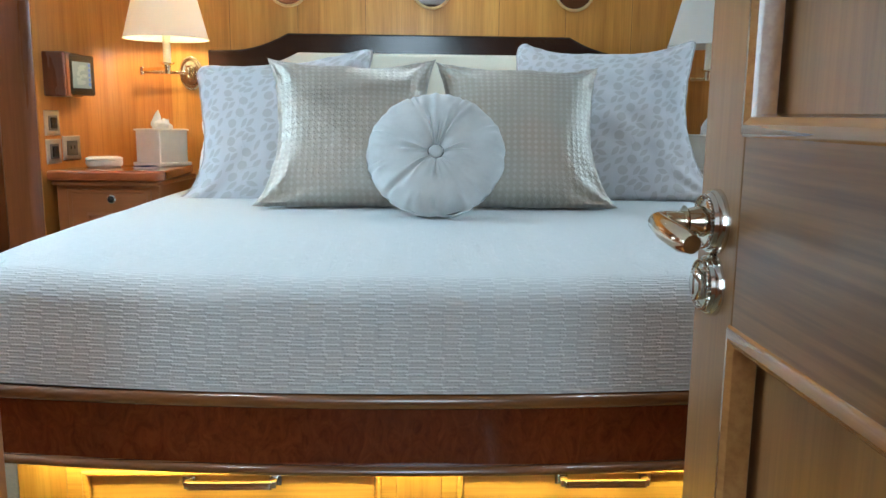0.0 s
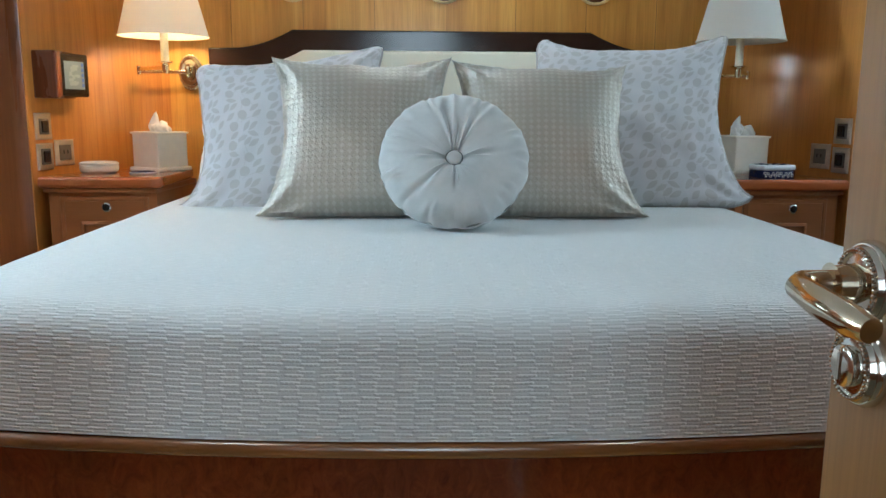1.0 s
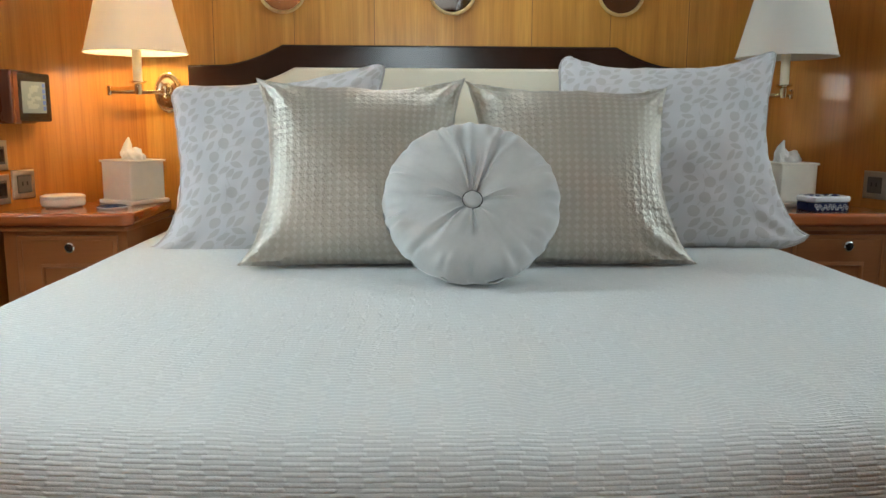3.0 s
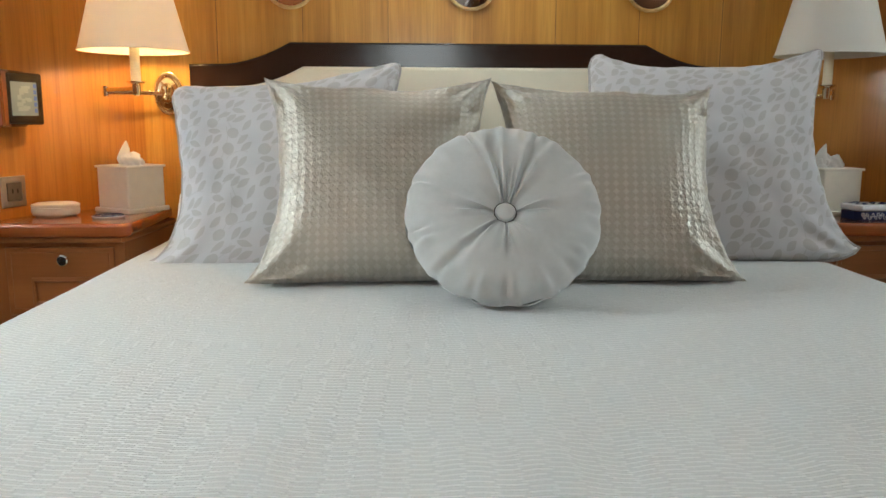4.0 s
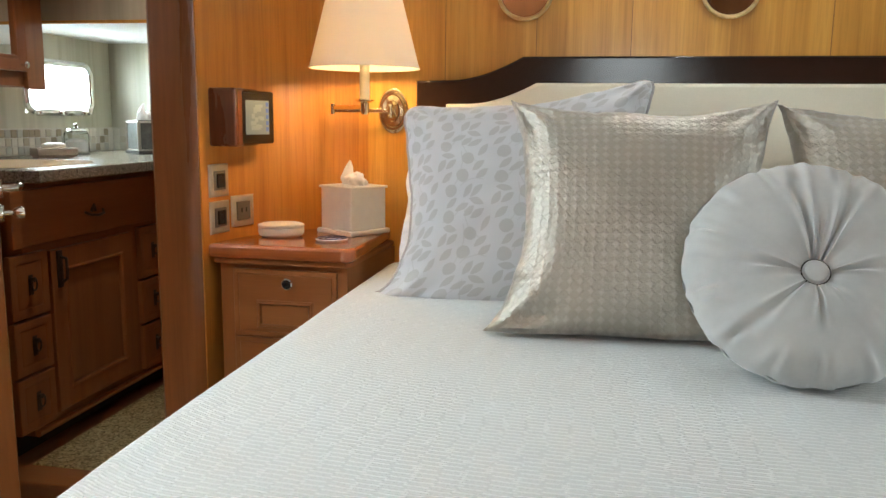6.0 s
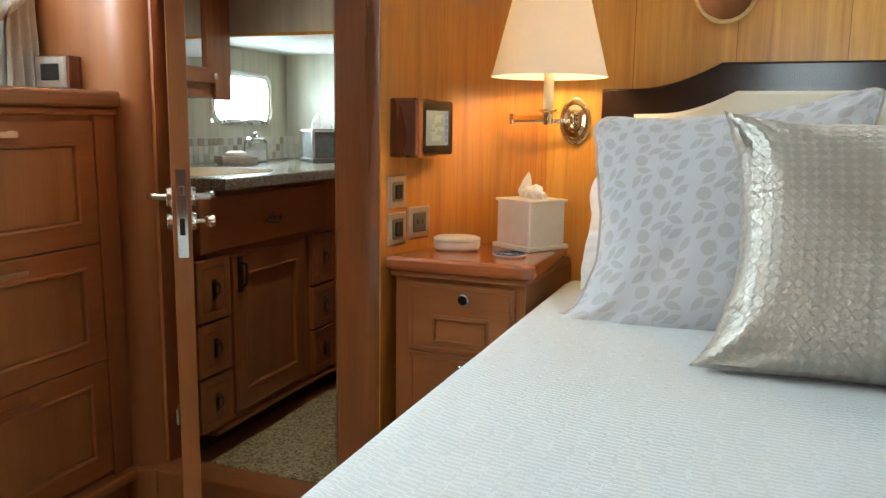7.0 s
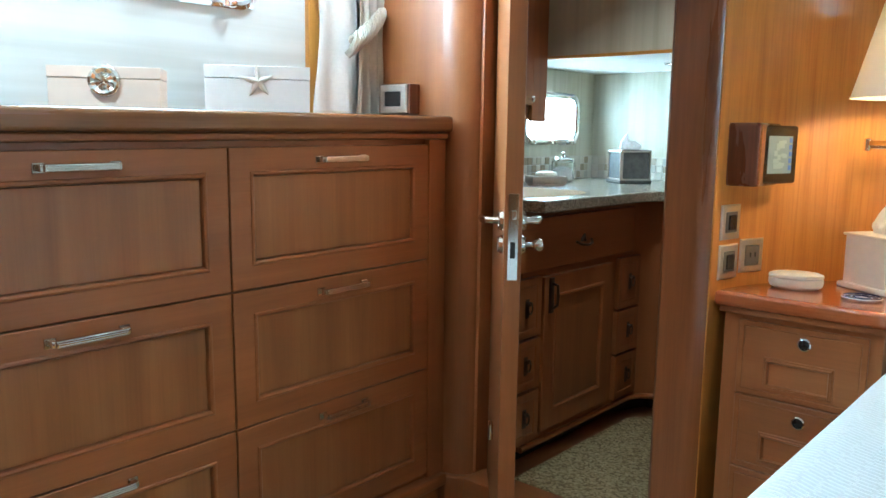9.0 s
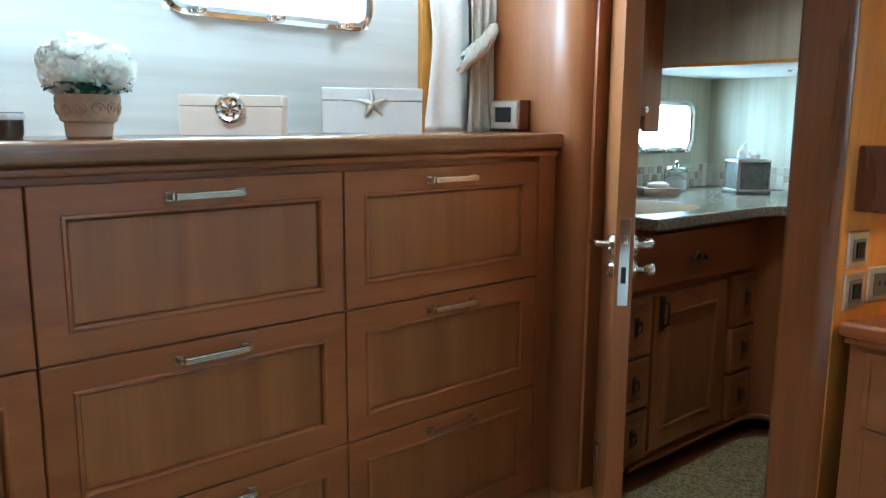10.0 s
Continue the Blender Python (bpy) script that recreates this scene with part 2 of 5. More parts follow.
def shade_cloth(name):
    m, n, l, b = node_mat(name)
    out = n["Material Output"]
    set_in(b, Base_Color=(0.90, 0.88, 0.83, 1), Roughness=0.85)
    tr = n.new("ShaderNodeBsdfTranslucent")
    tr.inputs["Color"].default_value = (0.85, 0.78, 0.66, 1)
    mix = n.new("ShaderNodeMixShader")
    mix.inputs[0].default_value = 0.42
    l.new(b.outputs[0], mix.inputs[1])
    l.new(tr.outputs[0], mix.inputs[2])
    l.new(mix.outputs[0], out.inputs[0])
    return m


def thin_petal(name):
    m, n, l, b = node_mat(name)
    set_in(b, Base_Color=(0.93, 0.92, 0.86, 1), Roughness=0.7)
    tr = n.new("ShaderNodeBsdfTranslucent")
    tr.inputs["Color"].default_value = (0.92, 0.91, 0.84, 1)
    mix = n.new("ShaderNodeMixShader")
    mix.inputs[0].default_value = 0.35
    l.new(b.outputs[0], mix.inputs[1])
    l.new(tr.outputs[0], mix.inputs[2])
    l.new(mix.outputs[0], n["Material Output"].inputs[0])
    return m


petal = thin_petal("white_hydrangea_petal")
shade_fabric = shade_cloth("ivory_shade_silk")


def coverlet_mat(name):
    """Woven matelasse: rows of ridges broken into staggered raised dashes, by the sheet's own UV in metres."""
    m, n, l, b = node_mat(name)
    uv = n.new("ShaderNodeUVMap")
    wob = n.new("ShaderNodeTexNoise")
    set_in(wob, Scale=14.0, Detail=3.0)
    l.new(uv.outputs[0], wob.inputs["Vector"])
    add = n.new("ShaderNodeVectorMath")
    add.operation = "MULTIPLY_ADD"
    l.new(wob.outputs["Color"], add.inputs[0])
    add.inputs[1].default_value = (0.016, 0.0045, 0)
    l.new(uv.outputs[0], add.inputs[2])
    xyz = n.new("ShaderNodeSeparateXYZ")
    l.new(add.outputs[0], xyz.inputs[0])
    rows = math_node(n, l, "DIVIDE", xyz.outputs[1], 0.0056)
    row = math_node(n, l, "FLOOR", rows)
    across = math_node(n, l, "ABSOLUTE", math_node(n, l, "MULTIPLY_ADD", math_node(n, l, "FRACT", rows), 2.0, -1.0))
    ridge = math_node(n, l, "SUBTRACT", 1.0, math_node(n, l, "POWER", across, 2.5))
    slip = n.new("ShaderNodeTexWhiteNoise")
    slip.noise_dimensions = "1D"
    l.new(row, slip.inputs["W"])
    stagger = math_node(n, l, "MULTIPLY_ADD", slip.outputs["Value"], 0.2, math_node(n, l, "MULTIPLY", row, 0.5))
    cell = math_node(n, l, "ADD", stagger, math_node(n, l, "DIVIDE", xyz.outputs[0], 0.058))
    along = math_node(n, l, "ABSOLUTE", math_node(n, l, "MULTIPLY_ADD", math_node(n, l, "FRACT", cell), 2.0, -1.0))
    dash = n.new("ShaderNodeMapRange")
    dash.interpolation_type = "SMOOTHSTEP"
    set_in(dash, From_Min=0.42, From_Max=0.58, To_Min=1.0, To_Max=0.24)
    l.new(along, dash.inputs["Value"])
    beads = math_node(n, l, "MULTIPLY_ADD", math_node(n, l, "SINE", math_node(n, l, "MULTIPLY", cell, 50.0)), 0.10, 0.95)
    fine = n.new("ShaderNodeTexNoise")
    set_in(fine, Scale=420.0, Detail=2.0)
    l.new(uv.outputs[0], fine.inputs["Vector"])
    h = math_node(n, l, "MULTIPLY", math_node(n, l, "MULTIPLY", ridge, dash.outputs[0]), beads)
    h2 = math_node(n, l, "MULTIPLY_ADD", fine.outputs["Fac"], 0.25, h)
    cm = n.new("ShaderNodeMapping")
    cm.inputs["Scale"].default_value = (30.0, 2.5, 1.0)
    l.new(uv.outputs[0], cm.inputs["Vector"])
    crease = n.new("ShaderNodeTexNoise")
    set_in(crease, Scale=1.0, Detail=3.0, Roughness=0.6)
    l.new(cm.outputs[0], crease.inputs["Vector"])
    h3 = math_node(n, l, "MULTIPLY_ADD", crease.outputs["Fac"], 0.8, h2)
    bump_from(n, l, b, h3, 0.9, 0.0024)
    # Groove shade put into the cloth colour: darker between the raised dashes.
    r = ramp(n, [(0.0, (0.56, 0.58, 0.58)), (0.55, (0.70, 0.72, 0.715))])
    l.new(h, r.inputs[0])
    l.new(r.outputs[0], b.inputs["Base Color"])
    set_in(b, Roughness=0.8, Sheen_Weight=0.25)
    return m


coverlet_cloth = coverlet_mat("pale_matelasse")


def satin_mat(name):
    """Champagne satin, woven with a lattice of small raised lozenges and slightly crushed."""
    m, n, l, b = node_mat(name)
    uv = n.new("ShaderNodeUVMap")
    xyz = n.new("ShaderNodeSeparateXYZ")
    warp = n.new("ShaderNodeTexNoise")
    set_in(warp, Scale=22.0, Detail=2.0)
    l.new(uv.outputs[0], warp.inputs["Vector"])
    bent = n.new("ShaderNodeVectorMath")
    bent.operation = "MULTIPLY_ADD"
    l.new(warp.outputs["Color"], bent.inputs[0])
    bent.inputs[1].default_value = (0.005, 0.005, 0)
    l.new(uv.outputs[0], bent.inputs[2])
    l.new(bent.outputs[0], xyz.inputs[0])

    def cell(value, pitch):
        f = math_node(n, l, "FRACT", math_node(n, l, "DIVIDE", value, pitch))
        return math_node(n, l, "ABSOLUTE", math_node(n, l, "MULTIPLY_ADD", f, 2.0, -1.0))
    cx, cy = cell(xyz.outputs[0], 0.0205), cell(xyz.outputs[1], 0.0175)
    lozenge = n.new("ShaderNodeMapRange")
    lozenge.interpolation_type = "SMOOTHSTEP"
    set_in(lozenge, From_Min=0.35, From_Max=1.0, To_Min=1.0, To_Max=0.0)
    l.new(math_node(n, l, "ADD", cx, math_node(n, l, "MULTIPLY", cy, 0.8)), lozenge.inputs["Value"])
    soft = n.new("ShaderNodeTexNoise")
    set_in(soft, Scale=9.0, Detail=2.0)
    l.new(uv.outputs[0], soft.inputs["Vector"])
    shown = math_node(n, l, "MULTIPLY", lozenge.outputs[0], soft.outputs["Fac"])
    d = ramp(n, [(0.0, (0.40, 0.362, 0.305)), (0.75, (0.50, 0.462, 0.40))])
    l.new(shown, d.inputs[0])
    l.new(d.outputs[0], b.inputs["Base Color"])
    crush = n.new("ShaderNodeTexNoise")
    set_in(crush, Scale=120.0, Detail=3.0, Roughness=0.6, Distortion=0.6)
    l.new(uv.outputs[0], crush.inputs["Vector"])
    h = math_node(n, l, "MULTIPLY_ADD", crush.outputs["Fac"], 2.4, lozenge.outputs[0])
    bump_from(n, l, b, h, 0.5, 0.0020)
    set_in(b, Roughness=0.33, Metallic=0.55, Sheen_Weight=0.3, Anisotropic=0.3)
    return m


satin = satin_mat("champagne_satin")


def leaf_print(name):
    """Pale cotton with a half-drop repeat of grey sprigs: paired leaves and round fruit on thin stems, by the UV in metres."""
    m, n, l, b = node_mat(name)
    uv = n.new("ShaderNodeUVMap")
    wide, tall = 0.150, 0.196
    xyz = n.new("ShaderNodeSeparateXYZ")
    wob = n.new("ShaderNodeTexNoise")
    set_in(wob, Scale=26.0, Detail=2.0)
    l.new(uv.outputs[0], wob.inputs["Vector"])
    add = n.new("ShaderNodeVectorMath")
    add.operation = "MULTIPLY_ADD"
    l.new(wob.outputs["Color"], add.inputs[0])
    add.inputs[1].default_value = (0.009, 0.009, 0)
    l.new(uv.outputs[0], add.inputs[2])
    finer = n.new("ShaderNodeVectorMath")
    finer.operation = "SCALE"
    finer.inputs["Scale"].default_value = 1.1
    l.new(add.outputs[0], finer.inputs[0])
    l.new(finer.outputs[0], xyz.inputs[0])
    column = math_node(n, l, "FLOOR", math_node(n, l, "DIVIDE", xyz.outputs[0], wide))
    dropped = math_node(n, l, "MULTIPLY_ADD", column, tall * 0.5, xyz.outputs[1])
    px = math_node(n, l, "MULTIPLY", math_node(n, l, "FRACT", math_node(n, l, "DIVIDE", xyz.outputs[0], wide)), wide)
    py = math_node(n, l, "MULTIPLY", math_node(n, l, "FRACT", math_node(n, l, "DIVIDE", dropped, tall)), tall)
    at = n.new("ShaderNodeCombineXYZ")
    l.new(px, at.inputs[0])
    l.new(py, at.inputs[1])

    def local(cx, cy, angle):
        mp = n.new("ShaderNodeVectorMath")
        mp.operation = "SUBTRACT"
        l.new(at.outputs[0], mp.inputs[0])
        mp.inputs[1].default_value = (cx, cy, 0)
        wrap = n.new("ShaderNodeVectorMath")
        wrap.operation = "WRAP"
        l.new(mp.outputs[0], wrap.inputs[0])
        wrap.inputs[1].default_value = (9.0, tall / 2, 1.0)
        wrap.inputs[2].default_value = (-9.0, -tall / 2, -1.0)
        rot = n.new("ShaderNodeVectorRotate")
        rot.rotation_type = "Z_AXIS"
        l.new(wrap.outputs[0], rot.inputs["Vector"])
        rot.inputs["Angle"].default_value = radians(-angle)
        sep = n.new("ShaderNodeSeparateXYZ")
        l.new(rot.outputs[0], sep.inputs[0])
        return sep.outputs[0], sep.outputs[1]

    def leaf(cx, cy, angle, long=0.0235, half=0.0092):
        x, y = local(cx, cy, angle)
        q = math_node(n, l, "DIVIDE", x, long)
        edge = math_node(n, l, "ADD", math_node(n, l, "DIVIDE", math_node(n, l, "ABSOLUTE", y), half), math_node(n, l, "MULTIPLY", q, q))
        return math_node(n, l, "LESS_THAN", edge, 1.0)

    def fruit(cx, cy, r):
        x, y = local(cx, cy, 20)
        d2 = math_node(n, l, "ADD", math_node(n, l, "MULTIPLY", x, x), math_node(n, l, "MULTIPLY", math_node(n, l, "MULTIPLY", y, y), 1.15))
        return math_node(n, l, "LESS_THAN", d2, r * r)

    def stem(cx, cy, angle, long, bend):
        x, y = local(cx, cy, angle)
        off = math_node(n, l, "ABSOLUTE", math_node(n, l, "SUBTRACT", y, math_node(n, l, "MULTIPLY", math_node(n, l, "MULTIPLY", x, x), bend)))
        return math_node(n, l, "MULTIPLY", math_node(n, l, "LESS_THAN", off, 0.0013), math_node(n, l, "LESS_THAN", math_node(n, l, "ABSOLUTE", x), long))
    pick, taken, marks = random.Random(21), [], []

    def free(discs):
        for x, y, r in discs:
            if not r + 0.001 < x < wide - r - 0.001:
                return False
            for x2, y2, r2 in taken:
                dy = abs(y - y2)
                if math.hypot(x - x2, min(dy, tall - dy)) < r + r2 + 0.0028:
                    return False
        return True
    for k in range(9000):
        x, y = pick.uniform(0.01, wide - 0.01), pick.uniform(0, tall)
        if len(marks) < 4:
            if free([(x, y, 0.026)]):
                taken.append((x, y, 0.0185))
                marks.append(fruit(x, y, 0.0180))
        elif len(marks) < 24:
            turn = pick.choice((25, 38, 52, 140, 155, 168))
            c, d = math.cos(radians(turn)), math.sin(radians(turn))
            discs = [(x + q * c, y + q * d, r) for q, r in ((0, 0.0085), (0.011, 0.0062), (-0.011, 0.0062), (0.019, 0.0022), (-0.019, 0.0022))]
            if free(discs):
                taken += discs
                marks.append(leaf(x, y, turn, pick.uniform(0.0205, 0.0235), pick.uniform(0.0082, 0.0095)))
    mask = marks[0]
    for k in marks[1:]:
        mask = math_node(n, l, "MAXIMUM", mask, k)
    thin = stem(0.070, 0.055, 70, 0.060, 5.0)
    for k in (stem(0.085, 0.120, 115, 0.055, -6.0), stem(0.050, 0.140, 40, 0.040, 7.0), stem(0.100, 0.035, 10, 0.035, -8.0)):
        thin = math_node(n, l, "MAXIMUM", thin, k)
    mask = math_node(n, l, "MAXIMUM", mask, math_node(n, l, "MULTIPLY", thin, 0.65))
    no = n.new("ShaderNodeTexNoise")
    set_in(no, Scale=500.0, Detail=2.0)
    l.new(uv.outputs[0], no.inputs["Vector"])
    worn = math_node(n, l, "MULTIPLY", mask, math_node(n, l, "MULTIPLY_ADD", no.outputs["Fac"], 0.5, 0.72))
    r = ramp(n, [(0.0, (0.585, 0.575, 0.59)), (1.0, (0.475, 0.46, 0.455))])
    l.new(worn, r.inputs[0])
    bump_from(n, l, b, no.outputs["Fac"], 0.2, 0.001)
    l.new(r.outputs[0], b.inputs["Base Color"])
    set_in(b, Roughness=0.75, Sheen_Weight=0.3)
    return m


leaf_cotton = leaf_print("leaf_print_cotton")


def striped_paper(name, light, dark, axis):
    m, n, l, b = node_mat(name)
    sc = [0.6, 0.6, 0.6]
    sc[axis] = 16.0
    v = object_coords(n, l, sc)
    a = n.new("ShaderNodeTexNoise")
    set_in(a, Scale=1.0, Detail=3.0, Roughness=0.55)
    l.new(v, a.inputs["Vector"])
    r = ramp(n, [(0.35, dark), (0.65, light)])
    l.new(a.outputs["Fac"], r.inputs[0])
    l.new(r.outputs[0], b.inputs["Base Color"])
    set_in(b, Roughness=0.45)
    return m


hull_paper = striped_paper("silver_hull_paper", (0.72, 0.73, 0.71), (0.57, 0.57, 0.54), 2)
bath_paper = striped_paper("striped_silk_paper", (0.55, 0.52, 0.41), (0.41, 0.38, 0.28), 0)
bath_paper_y = striped_paper("striped_silk_paper_side", (0.55, 0.52, 0.41), (0.41, 0.38, 0.28), 1)


def speckle(name, stops, scale, rough, bump=0.0):
    m, n, l, b = node_mat(name)
    v = object_coords(n, l)
    a = n.new("ShaderNodeTexVoronoi")
    set_in(a, Scale=scale)
    l.new(v, a.inputs["Vector"])
    sep = n.new("ShaderNodeSeparateColor")
    l.new(a.outputs["Color"], sep.inputs[0])
    r = ramp(n, stops)
    l.new(sep.outputs[0], r.inputs[0])
    l.new(r.outputs[0], b.inputs["Base Color"])
    b.inputs["Roughness"].default_value = rough
    if bump:
        bump_from(n, l, b, sep.outputs[1], bump, 0.003)
    return m


granite = speckle("beige_granite", [(0.0, (0.13, 0.115, 0.08)), (0.5, (0.29, 0.265, 0.20)), (1.0, (0.45, 0.42, 0.34))], 260, 0.22)
mat_weave = speckle("woven_bath_mat", [(0.0, (0.17, 0.125, 0.052)), (0.5, (0.36, 0.28, 0.135)), (1.0, (0.52, 0.43, 0.24))], 150, 0.9, 0.8)
tile_mix = bpy.data.materials.new("mosaic_tile")
tile_mix.use_nodes = True
_n, _l = tile_mix.node_tree.nodes, tile_mix.node_tree.links
_i = _n.new("ShaderNodeObjectInfo")
_r = ramp(_n, [(0.0, (0.30, 0.24, 0.16)), (0.25, (0.52, 0.47, 0.38)), (0.6, (0.66, 0.62, 0.54)), (1.0, (0.42, 0.41, 0.37))])
_l.new(_i.outputs["Random"], _r.inputs[0])
_l.new(_r.outputs[0], _n["Principled BSDF"].inputs["Base Color"])
_n["Principled BSDF"].inputs["Roughness"].default_value = 0.2


# ---- mesh tools ----
def mesh_ob(name, bm, mat, smooth=True):
    me = bpy.data.meshes.new(name)
    bm.normal_update()
    bm.to_mesh(me)
    bm.free()
    for k in (mat if isinstance(mat, (list, tuple)) else [mat]):
        me.materials.append(k)
    if smooth:
        for p in me.polygons:
            p.use_smooth = True
        me.set_sharp_from_angle(angle=radians(38))
    ob = new(name, me)
    if smooth and len(me.vertices) < 3000:
        even = ob.modifiers.new("even_faces", "WEIGHTED_NORMAL")
        even.keep_sharp = True
    return ob


def part(name, bm, mat, parent, label="", m=None):
    ob = mesh_ob(name, bm, mat)
    ob.parent = parent
    if m is not None:
        ob.matrix_local = m
    if label:
        tagged(ob, label)
    return ob


def thing(name, label, category, m=None, group="", kind=""):
    ob = new(name)
    ob.empty_display_size = 0.05
    if m is not None:
        ob.matrix_world = m
    return tagged(ob, label, category, group, kind)


def solid(name, bm, mat, label, category, m=None, group="", kind=""):
    ob = mesh_ob(name, bm, mat)
    if m is not None:
        ob.matrix_world = m
    return tagged(ob, label, category, group, kind)


def box(x0, x1, y0, y1, z0, z1, bev=0.003, seg=2, bm=None):
    own = bmesh.new()
    bmesh.ops.create_cube(own, size=1.0)
    for v in own.verts:
        v.co = Vector((x0 + (v.co.x + 0.5) * (x1 - x0), y0 + (v.co.y + 0.5) * (y1 - y0), z0 + (v.co.z + 0.5) * (z1 - z0)))
    if bev:
        bmesh.ops.bevel(own, geom=own.edges[:], offset=bev, segments=seg, profile=0.5, affect="EDGES")
    return own if bm is None else merge(bm, own)


def merge(bm, *others):
    for o in others:
        me = bpy.data.meshes.new("scratch")
        o.to_mesh(me)
        o.free()
        bm.from_mesh(me)
        bpy.data.meshes.remove(me)
    return bm


def moved(bm, m):
    bmesh.ops.transform(bm, matrix=m, verts=bm.verts)
    return bm


def prism(points, z0, z1, bev=0.0):
    """A plan outline raised from z0 to z1."""
    bm = bmesh.new()
    lo = [bm.verts.new((x, y, z0)) for x, y in points]
    hi = [bm.verts.new((x, y, z1)) for x, y in points]
    n = len(points)
    bm.faces.new(lo[::-1])
    top = bm.faces.new(hi)
    for i in range(n):
        bm.faces.new((lo[i], lo[(i + 1) % n], hi[(i + 1) % n], hi[i]))
    bmesh.ops.recalc_face_normals(bm, faces=bm.faces)
    if bev:
        rims = [e for e in bm.edges if abs(e.verts[0].co.z - e.verts[1].co.z) < 1e-6]
        bmesh.ops.bevel(bm, geom=rims, offset=bev, segments=3, profile=0.5, affect="EDGES")
    return bm


def lathe(profile, seg=32, cap=True):
    bm = bmesh.new()
    rings = []
    for r, z in profile:
        if r < 1e-5:
            rings.append([bm.verts.new((0, 0, z))])
        else:
            rings.append([bm.verts.new((r * math.cos(2 * math.pi * i / seg), r * math.sin(2 * math.pi * i / seg), z)) for i in range(seg)])
    for a, b in zip(rings, rings[1:]):
        for i in range(seg):
            j = (i + 1) % seg
            if len(a) == 1 and len(b) == 1:
                continue
            if len(a) == 1:
                bm.faces.new((a[0], b[j], b[i]))
            elif len(b) == 1:
                bm.faces.new((a[i], a[j], b[0]))
            else:
                bm.faces.new((a[i], a[j], b[j], b[i]))
    if cap:
        for ring in (rings[0], rings[-1]):
            if len(ring) > 1:
                bm.faces.new(ring)
    bmesh.ops.recalc_face_normals(bm, faces=bm.faces)
    return bm


def tube(points, radius, seg=10, closed=False):
    bm = bmesh.new()
    pts = [Vector(p) for p in points]
    n, rings, up = len(pts), [], None
    for i, p in enumerate(pts):
        a = pts[i - 1] if (i or closed) else p
        b = pts[(i + 1) % n] if (i < n - 1 or closed) else p
        d = (b - a).normalized()
        if up is None:
            up = Vector((0, 0, 1)) if abs(d.z) < 0.9 else Vector((1, 0, 0))
        side = d.cross(up).normalized()
        up = side.cross(d).normalized()
        r = radius[i] if isinstance(radius, (list, tuple)) else radius
        rings.append([bm.verts.new(p + r * (math.cos(2 * math.pi * k / seg) * side + math.sin(2 * math.pi * k / seg) * up)) for k in range(seg)])
    for i in range(n if closed else n - 1):
        a, b = rings[i], rings[(i + 1) % n]
        for k in range(seg):
            bm.faces.new((a[k], a[(k + 1) % seg], b[(k + 1) % seg], b[k]))
    if not closed:
        bm.faces.new(rings[0])
        bm.faces.new(rings[-1])
    bmesh.ops.recalc_face_normals(bm, faces=bm.faces)
    return bm


def arc(cx, cy, rx, ry, a0, a1, n=12):
    return [(cx + rx * math.cos(radians(a0 + (a1 - a0) * i / n)), cy + ry * math.sin(radians(a0 + (a1 - a0) * i / n))) for i in range(n + 1)]


def rings_front(w, h, steps):
    """A front in the XZ plane that faces -y, built as nested rectangles: steps are (inset, y)."""
    bm = bmesh.new()
    rows = []
    for inset, y in steps:
        a, b = w / 2 - inset, h / 2 - inset
        rows.append([bm.verts.new(p) for p in ((-a, y, -b), (a, y, -b), (a, y, b), (-a, y, b))])
    for p, q in zip(rows, rows[1:]):
        for i in range(4):
            bm.faces.new((p[i], p[(i + 1) % 4], q[(i + 1) % 4], q[i]))
    bm.faces.new(rows[-1])
    bm.faces.new(rows[0])
    bmesh.ops.recalc_face_normals(bm, faces=bm.faces)
    return bm


def frame_ring(w, h, wide, depth, bead=0.008):
    """A mitred frame with a beaded inner edge, open in the middle; its front is at y = 0."""
    bm = bmesh.new()
    steps = [(0, depth), (0, 0.002), (0.002, 0), (wide - bead * 1.6, 0), (wide - bead * 1.3, -0.003), (wide - bead * 0.7, -0.004), (wide - bead * 0.2, -0.001), (wide, 0.006), (wide, depth)]
    rows = []
    for inset, y in steps:
        a, b = w / 2 - inset, h / 2 - inset
        rows.append([bm.verts.new(p) for p in ((-a, y, -b), (a, y, -b), (a, y, b), (-a, y, b))])
    for p, q in zip(rows, rows[1:] + rows[:1]):
        for i in range(4):
            bm.faces.new((p[i], p[(i + 1) % 4], q[(i + 1) % 4], q[i]))
    bmesh.ops.recalc_face_normals(bm, faces=bm.faces)
    return bm


# ---- large structure ----
FLOOR, CEIL = -0.12, 1.98
BACK, SIDE_L, SIDE_R, HULL_L, HULL_R = 3.23, -1.285, 1.44, -2.50, 2.55
NEAR = 0.74


def structure(name, bm, mat, label, category):
    return solid(name, bm, mat, label, category, kind="structure")


structure("floor", box(HULL_L - 0.2, HULL_R + 0.2, -1.6, 5.0, FLOOR - 0.1, FLOOR, 0), carpet, "beige cut-pile carpet over the cabin floor", "floor")
structure("ceiling", box(HULL_L - 0.2, HULL_R + 0.2, -1.6, 5.0, CEIL, CEIL + 0.1, 0), white_paint, "white padded headliner ceiling", "ceiling")
